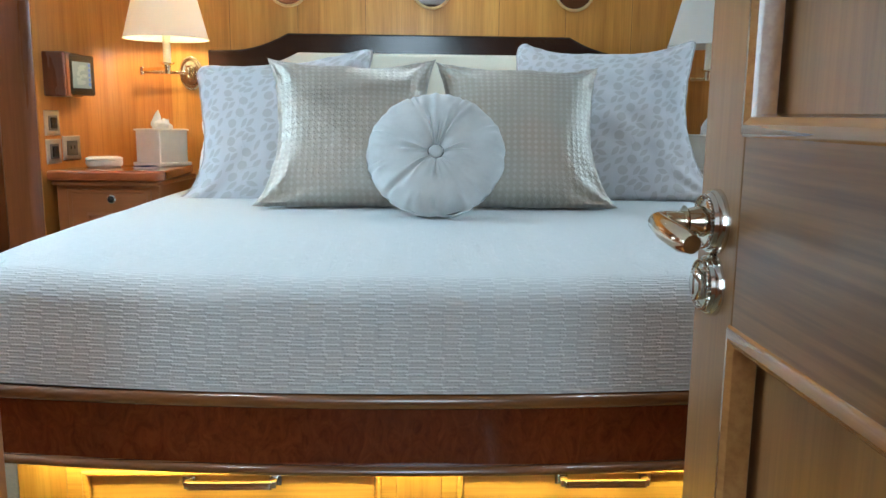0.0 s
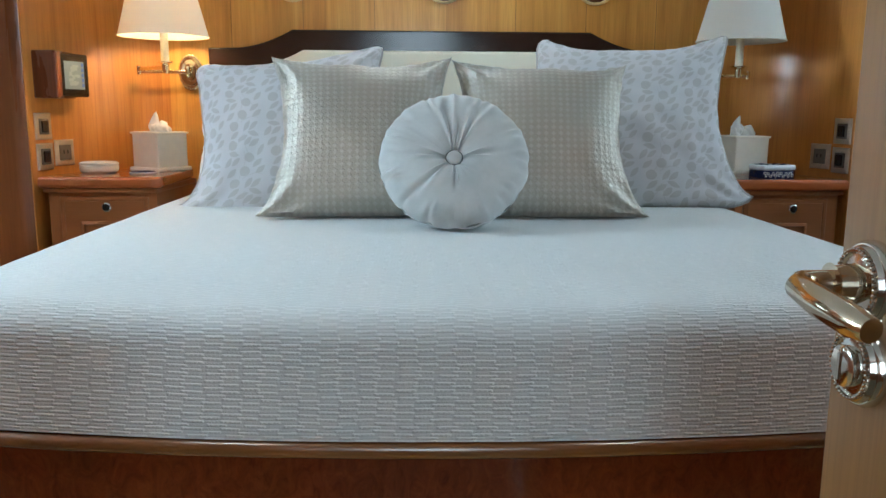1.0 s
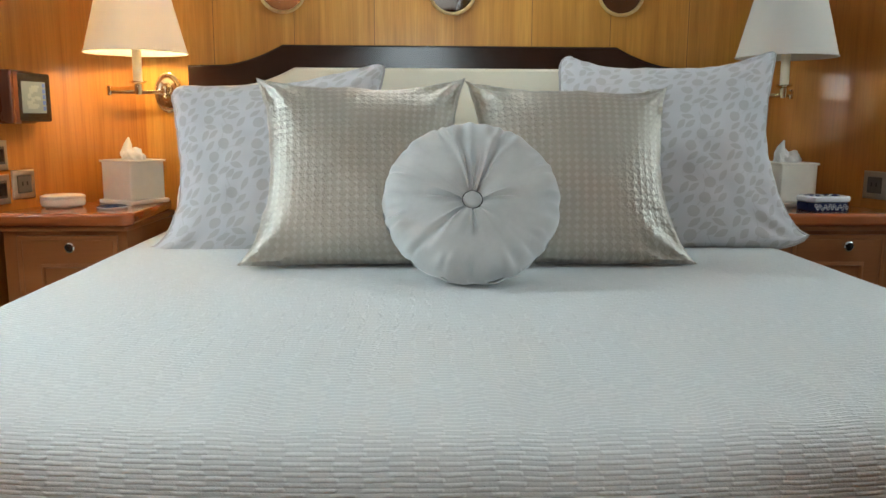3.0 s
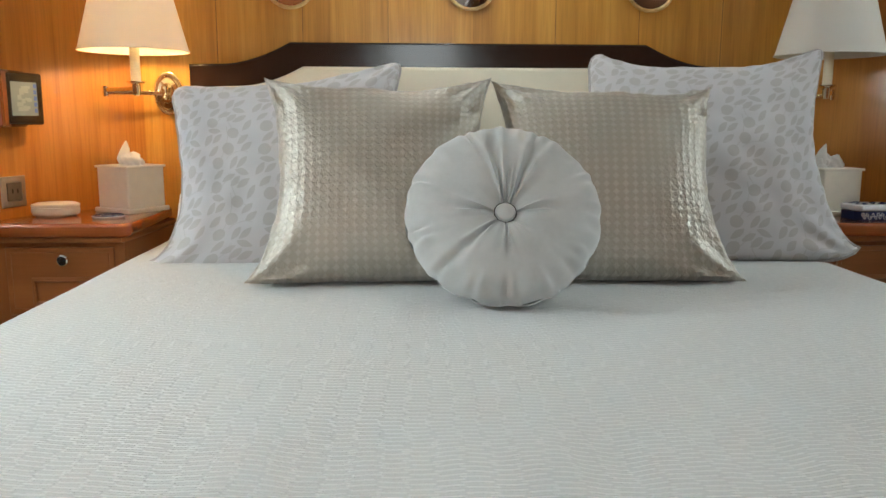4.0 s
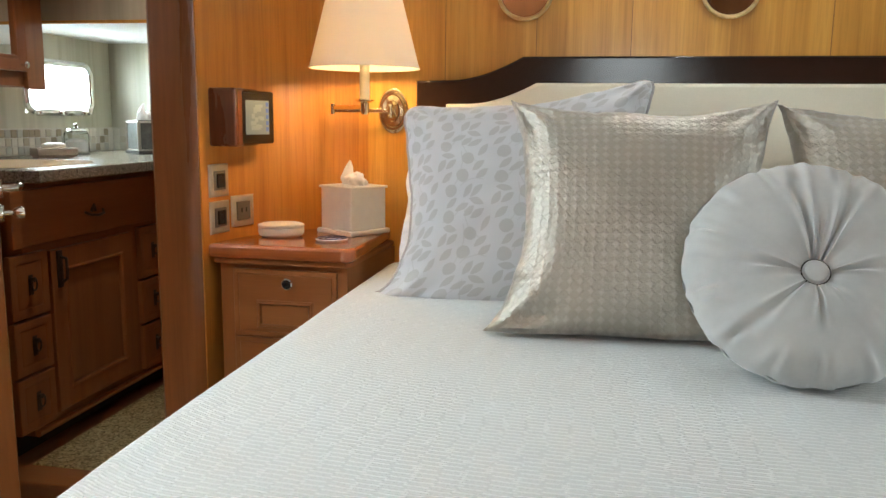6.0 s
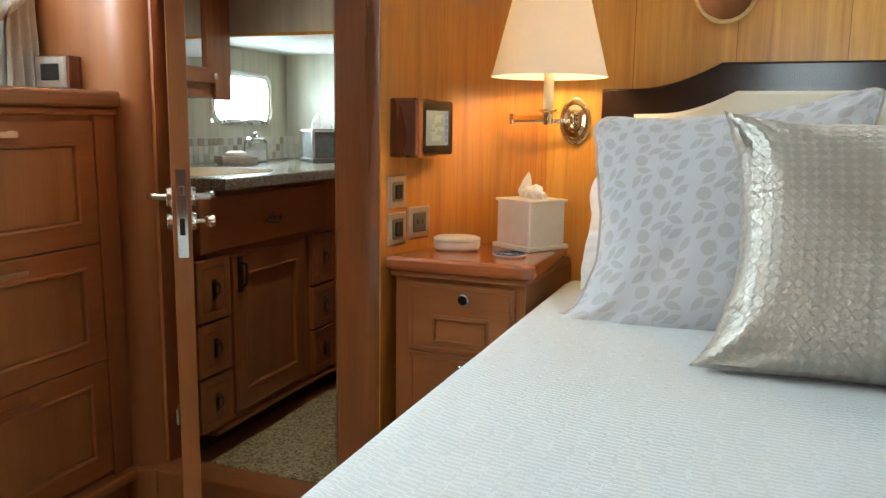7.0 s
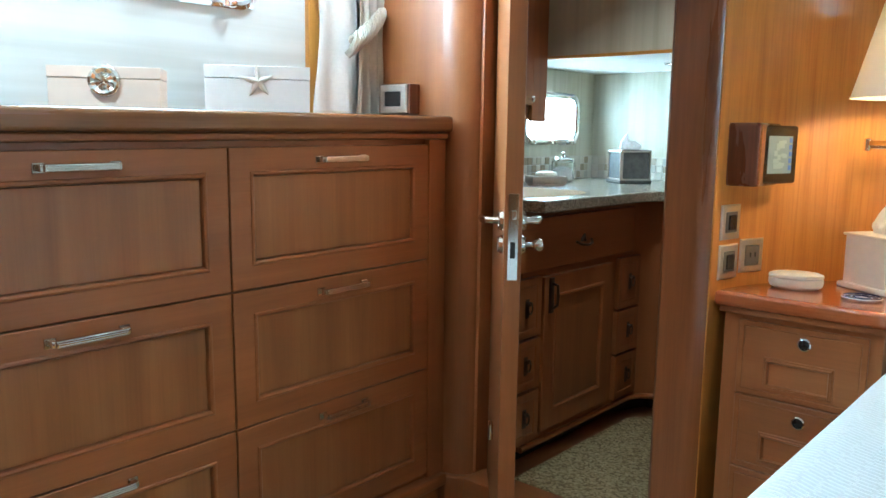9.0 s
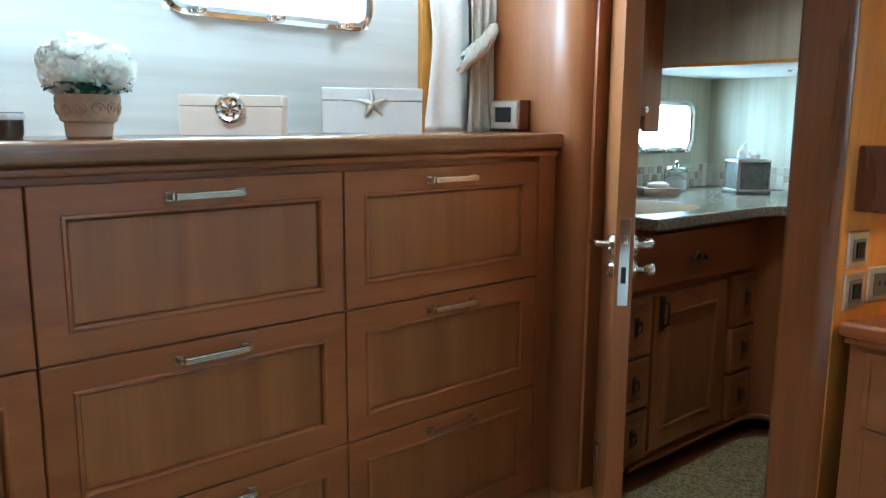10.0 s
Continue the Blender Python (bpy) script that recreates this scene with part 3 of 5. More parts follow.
# head wall: flat in the middle, sweeping round into both sides
curve_l = [(x, y) for x, y in arc(-0.955, 2.80, 0.33, 0.43, 180, 90, 16)]
curve_r = [(0.155 - x, y) for x, y in curve_l[::-1]]
structure("wall_head", prism([(-0.955, BACK), (1.11, BACK), (1.11, 3.36), (-0.955, 3.36)], FLOOR, CEIL), teak_wall, "honey teak veneer wall behind the bed", "wall")
structure("wall_wing_left", prism(curve_l + [(-0.956, 3.36), (-1.36, 3.36), (-1.36, 2.80)], FLOOR, CEIL), teak_wing, "reddish teak veneer wall curving round the nightstand", "wall")
structure("wall_wing_right", prism(curve_r + [(SIDE_R + 0.06, 2.80), (SIDE_R + 0.06, 3.36), (1.111, 3.36)], FLOOR, CEIL), teak_wing, "reddish teak veneer wall curving round the nightstand", "wall")
for k, x in enumerate([-0.72, -0.455, -0.19, 0.335, 0.60, 0.865]):
    structure("trim", box(x - 0.0008, x + 0.0008, BACK - 0.0008, BACK + 0.002, 1.0, CEIL, 0), veneer_joint, "fine dark veneer joint in the teak wall", "trim")
# post between the cabin and the bathroom door
post = [(-1.287, 2.802), (-1.30, 2.785), (-1.325, 2.775), (-1.40, 2.775), (-1.41, 2.785), (-1.41, 4.5), (-1.36, 4.5), (-1.36, 3.37), (-1.362, 2.85), (-1.287, 2.85)]
structure("wall_bath_side", prism(post[:6] + [(-1.362, 4.5), (-1.362, 2.806)], FLOOR, CEIL), teak_post, "rounded reddish teak post at the end of the bathroom wall", "wall")
structure("wall_right_side", box(SIDE_R + 0.062, SIDE_R + 0.15, 2.78, 3.36, FLOOR, CEIL, 0.01), teak_v, "teak wall end on the far side of the bed", "wall")
structure("wall_right_return", box(SIDE_R + 0.152, HULL_R, 2.80, 2.9, FLOOR, CEIL, 0), teak_v, "teak bulkhead beside the bed", "wall")
structure("wall_near_left", box(HULL_L, -0.393, NEAR - 0.08, NEAR, FLOOR, CEIL, 0.006), teak_v, "teak bulkhead beside the entrance", "wall")
structure("wall_entry_left", box(-0.48, -0.393, -1.5, NEAR - 0.082, FLOOR, CEIL, 0.004), teak_v, "teak side wall of the entrance passage", "wall")
structure("wall_entry_right", box(0.33, 0.41, -1.5, NEAR - 0.082, FLOOR, CEIL, 0.004), teak_v, "teak side wall of the entrance passage", "wall")
structure("wall_near_right", box(0.33, HULL_R, NEAR - 0.08, NEAR, FLOOR, CEIL, 0.006), teak_v, "teak bulkhead beside the entrance", "wall")
# Unseen end wall; its opening and the glowing sheet behind are added for fill.
pe = bmesh.new()
for a in ((-0.52, -0.33, FLOOR, CEIL), (0.27, 0.42, FLOOR, CEIL), (-0.33, 0.27, FLOOR, 0.70), (-0.33, 0.27, 1.80, CEIL)):
    box(a[0], a[1], -1.6, -1.502, a[2], a[3], 0, bm=pe)
structure("wall_passage_end", pe, teak_v, "teak wall at the passage end with an unseen opening added for fill light", "wall")
structure("backdrop", box(-0.9, 0.9, -2.2, -2.15, 0.2, 2.4, 0), bright_outside, "glowing sheet beyond the added passage opening, unseen", "backdrop")


def hull_wall(name, x0, x1, y0, y1, holes, mat, label):
    """A wall along y with rectangular openings (y0, y1, z0, z1) cut through it."""
    bm = bmesh.new()
    edge = y0
    for a, b, c, d in holes:
        box(x0, x1, edge, a, FLOOR, CEIL, 0, bm=bm)
        box(x0, x1, a, b, FLOOR, c, 0, bm=bm)
        box(x0, x1, a, b, d, CEIL, 0, bm=bm)
        edge = b
    box(x0, x1, edge, y1, FLOOR, CEIL, 0, bm=bm)
    return structure(name, bm, mat, label, "wall")


WIN_L = (1.72, 2.34, 1.455, 1.85)
WIN_B = (3.77, 4.21, 1.075, 1.29)
hull_wall("wall_hull_left", HULL_L - 0.09, HULL_L, 0.5, 2.86, [WIN_L], hull_paper, "silvery papered hull wall above the dresser")
hull_wall("wall_hull_bath", -2.64, -2.55, 2.862, 4.5, [WIN_B], bath_paper_y, "striped silk-papered hull wall in the bathroom")
hull_wall("wall_hull_right", HULL_R, HULL_R + 0.09, 0.5, 3.0, [(1.55, 2.5, 1.43, 1.87)], hull_paper, "silvery papered hull wall across the cabin")
structure("wall_bath_end", box(-2.64, -1.3, 4.36, 4.46, FLOOR, CEIL, 0), bath_paper, "striped silk-papered end wall of the bathroom", "wall")
structure("wall_bath_front", box(-2.55, -2.06, 2.86, 2.95, FLOOR, CEIL, 0), teak_v, "teak bulkhead between dresser and bathroom", "wall")
structure("wall_bath_header", box(-2.06, -1.41, 2.86, 2.95, 1.90, CEIL, 0), teak_v, "teak header above the bathroom door", "wall")
# rounded column beside the dresser
structure("baseboard", prism([(-2.13, 2.775), (-2.11, 2.772)] + arc(-2.145, 2.857, 0.108, 0.085, -75, 0, 10) + [(-2.13, 2.857)], FLOOR, 0.008, 0.008), teak_v, "rounded teak base moulding round the column", "baseboard")
structure("wall_column", prism([(-2.50, 2.79), (-2.16, 2.79)] + arc(-2.16, 2.857, 0.105, 0.067, -90, 0, 10) + [(-2.50, 2.857)], FLOOR, CEIL), teak_v, "rounded teak column beside the dresser", "wall")


def window(name, m, w, h, label):
    """A chrome-rimmed rounded window; the frame's face lies in the XZ plane and looks along -y."""
    top = thing(name, label, "window", m, kind="structure")

    def rounded(a, b, r, n=8):
        pts = []
        for cx, cy, s in ((a - r, b - r, 0), (-a + r, b - r, 90), (-a + r, -b + r, 180), (a - r, -b + r, 270)):
            pts += arc(cx, cy, r, r, s, s + 90, n)
        return pts
    bm = bmesh.new()
    loops = []
    for grow, y in ((0.012, 0.0), (0.010, -0.010), (-0.002, -0.016), (-0.016, -0.012), (-0.022, 0.0), (-0.022, 0.06)):
        loops.append([bm.verts.new((x, y, z)) for x, z in rounded(w / 2 + grow, h / 2 + grow, 0.055 + grow)])
    for p, q in zip(loops, loops[1:]):
        k = len(p)
        for i in range(k):
            bm.faces.new((p[i], p[(i + 1) % k], q[(i + 1) % k], q[i]))
    bmesh.ops.recalc_face_normals(bm, faces=bm.faces)
    part("window_frame", bm, chrome, top, "polished chrome rim")
    pane = bmesh.new()
    pane.faces.new([pane.verts.new((x, 0.03, z)) for x, z in rounded(w / 2 - 0.018, h / 2 - 0.018, 0.04)])
    g = part("pane", pane, clear_glass, top)
    g.visible_shadow = False
    for fx in (-0.36, 0.0, 0.36):
        dog = lathe([(0, -0.012), (0.011, -0.012), (0.013, -0.004), (0.013, 0.004), (0.011, 0.012), (0, 0.012)], 14)
        moved(dog, pose(fx * w, -0.022, -h / 2 + 0.004, 0, 90, 0))
        box(fx * w - 0.03, fx * w - 0.008, -0.03, -0.010, -h / 2 - 0.008, -h / 2 + 0.012, 0.004, bm=dog)
        part("clamp", dog, chrome, top, "chrome clamp screw")
    return top


window("window_1", pose(HULL_L, 2.03, 1.652, 0, 0, 90), 0.62, 0.395, "chrome-rimmed cabin window above the dresser")
window("window_2", pose(-2.55, 3.99, 1.182, 0, 0, 90), 0.44, 0.215, "small chrome-rimmed bathroom window in bright daylight")
window("window_3", pose(HULL_R, 2.025, 1.65, 0, 0, -90), 0.95, 0.44, "chrome-rimmed cabin window across the bed")
structure("backdrop", box(-3.6, -3.55, 0.2, 5.4, -0.5, 2.6, 0), bright_outside, "bright overcast daylight outside the windows", "backdrop")
structure("backdrop", box(3.55, 3.6, 0.2, 5.4, -0.5, 2.6, 0), bright_outside, "bright overcast daylight outside the windows", "backdrop")


# ---- the bed ----
BX, BED_TOP = 0.052, 0.662
bed = thing("bed", "bow-fronted double bed base in varnished wood and red burl", "bed", pose(BX, 0, FLOOR))


def bow(x, front, drop=0.085, half=0.90):
    """The foot's bowed line: y at a distance x from the middle."""
    return front + drop * (abs(x) / half) ** 2.0


def bow_outline(front, half, back, r=0.10, n=28):
    edge = half - r
    pts = [(-half, back)]
    fy = bow(edge, front)
    pts += [(-half, fy + r)] + arc(-edge, fy + r, r, r, 180, 262, 6)[1:]
    pts += [(-edge + 2 * edge * i / n, bow(-edge + 2 * edge * i / n, front)) for i in range(1, n)]
    pts += arc(edge, fy + r, r, r, 278, 360, 6)[:-1] + [(half, fy + r), (half, back)]
    return pts


Z = -FLOOR
part("burl_panel", prism(bow_outline(1.305, 0.925, 2.78), Z + 0.328, Z + 0.447), burl_wood, bed, "dark red burl veneer apron")
part("top_rail", prism(bow_outline(1.288, 0.943, 2.78), Z + 0.440, Z + 0.467, 0.011), rail_wood, bed, "varnished half-round top rail")
part("lower_rail", prism(bow_outline(1.290, 0.940, 2.78), Z + 0.318, Z + 0.335, 0.008), rail_wood, bed, "varnished lower rail")
part("base_box", box(-0.80, 0.80, 1.44, 3.1, 0.0, Z + 0.317, 0.003), teak_wall, bed, "teak base with drawers")
part("light_strip", box(-0.78, 0.78, 1.405, 1.415, Z + 0.309, Z + 0.3165, 0.001), led_glow, bed, "amber light strip under the apron")


def bar_pull(parent, m, w=0.13, mat=None):
    """A rectangular fluted bar on two stepped feet; it projects along -y."""
    bm = box(-w / 2 + 0.014, w / 2 - 0.014, -0.030, -0.020, -0.008, 0.008, 0.0025)
    for z in (-0.0045, 0.0, 0.0045):
        box(-w / 2 + 0.018, w / 2 - 0.018, -0.0318, -0.029, z - 0.0014, z + 0.0014, 0.0006, 1, bm=bm)
    for s in (-1, 1):
        a, b = sorted((s * (w / 2 - 0.024), s * (w / 2)))
        box(a, b, -0.005, 0.0, -0.010, 0.010, 0.001, bm=bm)
        c = s * (w / 2 - 0.014)
        box(c - 0.007, c + 0.007, -0.024, -0.003, -0.007, 0.007, 0.002, bm=bm)
    return part("handle", bm, mat or nickel, parent, "polished nickel bar pull", m)


def panel_drawer(parent, m, w, h, wide, name="drawer", mats=None, pull=True, pull_w=0.17, pull_z=None, group_label=""):
    fm, pm = mats or (teak_x, teak_panel)
    d = part(name, frame_ring(w, h, wide, 0.022), fm, parent, group_label, m)
    part("panel", rings_front(w - 2 * wide - 0.003, h - 2 * wide - 0.003, [(0, 0.0195), (0, 0.0085), (0.002, 0.007)]), pm, d)
    if pull:
        bar_pull(d, pose(0, 0, h / 2 - wide / 2 if pull_z is None else pull_z), pull_w)
    return d


for s in (-1, 1):
    panel_drawer(bed, pose(-0.038 + s * 0.352, 1.417, Z + 0.155), 0.62, 0.30, 0.042, mats=(honey_x, honey_x), pull_w=0.185, pull_z=0.101)


def coverlet():
    """One sheet that lies over the mattress and hangs down at the foot and both sides."""
    bm = bmesh.new()
    uvl = bm.loops.layers.uv.new("UVMap")
    half, back, r = 0.937, 3.06, 0.058
    nx, ny = 210, 170
    drop = BED_TOP - 0.471

    def fold(d):
        """Distance past the rounding's start -> (outward, downward)."""
        if d <= 0:
            return d, 0.0
        a = min(d / r, math.pi / 2)
        return r * math.sin(a) + 0.10 * max(0, d - r * math.pi / 2), r * (1 - math.cos(a)) + 0.995 * max(0, d - r * math.pi / 2)
    reach = r * math.pi / 2 + drop - r + 0.004
    flat_x = half - r - 0.012
    rows = []
    lines = {27: [], nx - 27: []}
    for j in range(ny + 1):
        v = j / ny
        row = []
        for i in range(nx + 1):
            u = -1 + 2 * i / nx
            sx = u * (flat_x + reach)
            ox, dx = fold(abs(sx) - flat_x)
            x = math.copysign(flat_x + ox, sx) if abs(sx) > flat_x else sx
            y_start = 1.365 + 0.085 * (min(abs(x), 0.94) / 0.9) ** 2.0
            corner = max(0.0, (abs(x) - 0.76) / 0.18)
            y_start += 0.05 * corner ** 2
            total = reach + (back - y_start)
            sy = v * total
            oy, dy = fold(reach - sy)
            y = y_start - oy if reach - sy > 0 else y_start + (sy - reach)
            z = BED_TOP - max(dx, dy) - (0.4 * min(dx, dy) if max(dx, dy) < drop else 0)
            z = max(z, 0.469)
            on_top = dx == 0 and dy == 0
            wob = noise.noise(Vector((x * 2.2, y * 2.2, 1.0))) * 0.006 + noise.noise(Vector((x * 7, y * 7, 5.0))) * 0.0018
            z += wob if on_top else wob * 0.4
            crease = noise.noise(Vector((x * 13, 0.9 * y, 9.0)))
            near_fold = math.exp(-((reach - sy + 0.09) / 0.10) ** 2)
            z += 0.0075 * crease * near_fold
            z += 0.0042 * noise.noise(Vector((x * 27 + 3 * y, 1.6 * y, 4.0))) * math.exp(-((reach - sy + 0.10) / 0.09) ** 2) * math.exp(-((x - 0.04) / 0.36) ** 2)
            row.append((bm.verts.new((x, y, z)), sx, sy))
            if i in lines and sy < reach + 0.05:
                lines[i].append((x, y, z + 0.001))
        rows.append(row)
    for j in range(ny):
        for i in range(nx):
            q = (rows[j][i], rows[j][i + 1], rows[j + 1][i + 1], rows[j + 1][i])
            f = bm.faces.new([c[0] for c in q])
            for lp, c in zip(f.loops, q):
                lp[uvl].uv = (c[1], c[2])
    return bm, list(lines.values())


bm, SEAMS = coverlet()
bmesh.ops.recalc_face_normals(bm, faces=bm.faces)
spread = thing("bedspread", "pale grey matelasse bedspread smoothed over the mattress", "bedspread", pose(BX, 0, 0))
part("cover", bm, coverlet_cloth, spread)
for pts in SEAMS:
    part("seam", tube(pts, 0.0016, 5), coverlet_cloth, spread, "stitched corner seam")
solid("mattress", box(-0.88, 0.88, 1.50, 3.08, 0.474, BED_TOP - 0.02, 0.05, 4), white_cotton, "white mattress under the bedspread", "mattress", pose(BX, 0, 0))
# headboard
hb = thing("headboard", "dark ebony headboard with cream upholstered panel", "headboard", pose(BX + 0.008, BACK - 0.002, FLOOR))
HB_Y0, HB_Y1 = -0.075, -0.003


def shoulder(top, low, x_flat, x_low, x_end, n=10):
    """Half a headboard's upper line, from the middle out."""
    pts = [(0, top), (x_flat, top)]
    for i in range(1, n + 1):
        t = i / n
        x = x_flat + (x_low - x_flat) * t
        pts.append((x, low + (top - low) * (1 - t) ** 1.75))
    pts.append((x_end, low - 0.002))
    return pts


def upright(profile_half, bottom, y0, y1, bev):
    right = [(x, z) for x, z in profile_half]
    pts = [(x, z) for x, z in right] + [(right[-1][0], bottom), (-right[-1][0], bottom)] + [(-x, z) for x, z in right[::-1]][:-1]
    bm = prism([(x, z) for x, z in pts], 0, y1 - y0, bev)
    return moved(bm, Matrix(((1, 0, 0, 0), (0, 0, -1, y1), (0, 1, 0, 0), (0, 0, 0, 1))))


part("board", upright(shoulder(Z + 1.243, Z + 1.178, 0.545, 0.75, 0.85), 0.05, HB_Y0, HB_Y1, 0.006), ebony, hb, "glossy ebony surround")
part("upholstery", upright(shoulder(Z + 1.170, Z + 1.112, 0.505, 0.69, 0.76), Z + 0.45, HB_Y0 - 0.022, HB_Y0 - 0.001, 0.012), cream_cloth, hb, "cream upholstered panel")


# ---- cushions ----
def pinched(w, h, pinch, u, v, seed=0.0):
    """Outline of a cushion: sides, top and bottom drawn in between the corners; ears (u, v, dx, dz, sharpness) pull single corners out."""
    side, top, low, rounding, flare, ears = pinch
    k = 1 - rounding * (u * u * v * v) ** 3
    x = w / 2 * u * (1 - side * (1 - v * v) * abs(u) ** 1.5)
    z = h / 2 * v * (1 - (top if v > 0 else low) * (1 - abs(u) ** 3.6) * abs(v) ** 1.5)
    x *= 1 + flare * max(0.0, -v) ** (5 if flare > 0.1 else 2.2)
    rim_share = max(abs(u), abs(v)) ** 3
    x += rim_share * 0.0035 * noise.noise(Vector((u * 7 + seed, v * 7, 1.0)))
    z += rim_share * 0.0035 * noise.noise(Vector((u * 7 + seed, v * 7, 6.0))) * (1 if v > -0.6 else 0.3)
    x += rim_share * 0.010 * noise.noise(Vector((u * 1.6 + seed, v * 1.6, 3.0)))
    z += rim_share * 0.010 * noise.noise(Vector((u * 1.6 + seed, v * 1.6, 8.0))) * (1 if v > -0.6 else 0.3)
    x, z = x * k, z * k
    for eu, ev, dx, dz, p in ears:
        pull = (max(0.0, 1 + eu * u) * max(0.0, 1 + ev * v) / 4) ** p
        x, z = x + dx * pull, z + dz * pull
    return x, z


def cushion_mesh(w, h, thick, pinch, seed, n=72, sag=0.0, pucker=0.006, wrinkle=1.0):
    bm = bmesh.new()
    uvl = bm.loops.layers.uv.new("UVMap")
    sides = []
    for s in (-1, 1):
        rows = []
        for j in range(n + 1):
            row = []
            for i in range(n + 1):
                u, v = -1 + 2 * i / n, -1 + 2 * j / n
                x, z = pinched(w, h, pinch, u, v, seed)
                f = ((1 - u ** 4) * (1 - v ** 4))
                d = thick / 2 * max(0.0, (1 - u * u) * (1 - v * v)) ** 0.37 * (1 + sag * -v)
                wr = noise.noise(Vector((u * 2.3 + seed, v * 2.3, s))) * 0.009 + noise.noise(Vector((u * 5 + seed, v * 5, s * 2))) * 0.006
                d += wrinkle * wr * f
                eu, ev = 1 - abs(u), 1 - abs(v)
                along, edge = (v, eu) if eu < ev else (u, ev)
                tuck = noise.noise(Vector((along * 11 + seed, 2.0 if eu < ev else 5.0, math.copysign(1, u + v) * 3)))
                d += pucker * tuck * math.exp(-(edge / 0.16) ** 1.3) * min(1.0, edge / 0.03) * min(1.0, abs(eu - ev) / 0.2)
                far, turn = math.hypot(eu, ev), math.atan2(ev, eu)
                d += 0.8 * pucker * math.sin(turn * 9 + 3 * noise.noise(Vector((u * 2 + seed, v * 2, 4.0)))) * math.exp(-((far - 0.30) / 0.20) ** 2) * min(1.0, min(eu, ev) / 0.06)
                row.append(bm.verts.new((x, s * d, z)))
            rows.append(row)
        sides.append(rows)
    for s, rows in zip((-1, 1), sides):
        for j in range(n):
            for i in range(n):
                q = [(i, j), (i + 1, j), (i + 1, j + 1), (i, j + 1)]
                f = bm.faces.new([rows[b][a] for a, b in (q if s < 0 else q[::-1])])
                for lp, (a, b) in zip(f.loops, (q if s < 0 else q[::-1])):
                    lp[uvl].uv = (w * a / n + seed, h * b / n)
    bmesh.ops.remove_doubles(bm, verts=bm.verts, dist=0.0004)
    return bm


def rim(w, h, pinch, seed, n=30):
    pts = []
    for a in range(4):
        for i in range(n):
            t = -1 + 2 * i / n
            u, v = ((t, -1), (1, t), (-t, 1), (-1, -t))[a]
            x, z = pinched(w, h, pinch, u, v, seed)
            pts.append((x, 0, z))
    return pts


def square_cushion(name, m, w, h, thick, pinch, mat, seed, label, piping=None, group="", pucker=0.006, wrinkle=1.0):
    c = thing(name, label, "pillow", m, group)
    part("cover", cushion_mesh(w, h, thick, pinch, seed, pucker=pucker, wrinkle=wrinkle), mat, c)
    if piping:
        part("piping", tube(rim(w, h, pinch, seed), 0.0055, 6, True), piping, c, "twisted grey piping")
    return c


square_cushion("sham_pillow", pose(-0.448, 2.765, 0.893, -20, -4, 5), 0.62, 0.55, 0.18, (0.17, 0.22, 0.01, 0.22, 0.16, [(-1, -1, -0.105, -0.012, 9), (1, 1, 0.075, 0.045, 4)]), leaf_cotton, 0.3, "pale pillow with a grey leaf print, slumped against the headboard", piping_cloth, "leaf-print pillows")
square_cushion("sham_pillow", pose(0.648, 2.74, 0.932, -20, -1, -5), 0.655, 0.59, 0.18, (0.15, 0.25, 0.01, 0.20, 0.16, [(1, -1, 0.075, -0.02, 8), (1, 1, 0.060, 0.040, 6), (-1, 1, 0.012, 0.035, 4), (0.35, 1, 0.0, -0.03, 9)]), leaf_cotton, 4.7, "pale pillow with a grey leaf print, propped upright", piping_cloth, "leaf-print pillows")
square_cushion("bed_pillow", pose(-0.475, 2.955, 0.80, -24, 0, 0), 0.62, 0.34, 0.16, (0.04, 0.06, 0.02, 0.06, 0.0, ()), white_cotton, 1.3, "plain white sleeping pillow behind the leaf-print pillow", None, "white pillows")
square_cushion("bed_pillow", pose(0.60, 2.96, 0.84, -24, 0, 0), 0.66, 0.40, 0.16, (0.04, 0.06, 0.02, 0.06, 0.0, ()), white_cotton, 2.3, "plain white sleeping pillow behind the leaf-print pillow", None, "white pillows")
square_cushion("satin_cushion", pose(-0.19, 2.44, 0.888, -22, 0, 3), 0.525, 0.48, 0.18, (0.18, 0.17, 0.02, 0.02, 0.05, [(-1, -1, -0.022, 0.0, 9), (1, 1, 0.010, 0.006, 8)]), satin, 0.0, "champagne satin cushion with a woven dot lattice", None, "satin cushions", 0.009, 0.4)
square_cushion("satin_cushion", pose(0.325, 2.45, 0.885, -22, 0, -4), 0.525, 0.475, 0.18, (0.18, 0.17, 0.02, 0.02, 0.05, [(1, -1, 0.028, 0.0, 9), (1, 1, -0.012, -0.012, 6), (-1, 1, -0.010, 0.004, 8)]), satin, 7.0, "champagne satin cushion with a woven dot lattice", None, "satin cushions", 0.009, 0.4)


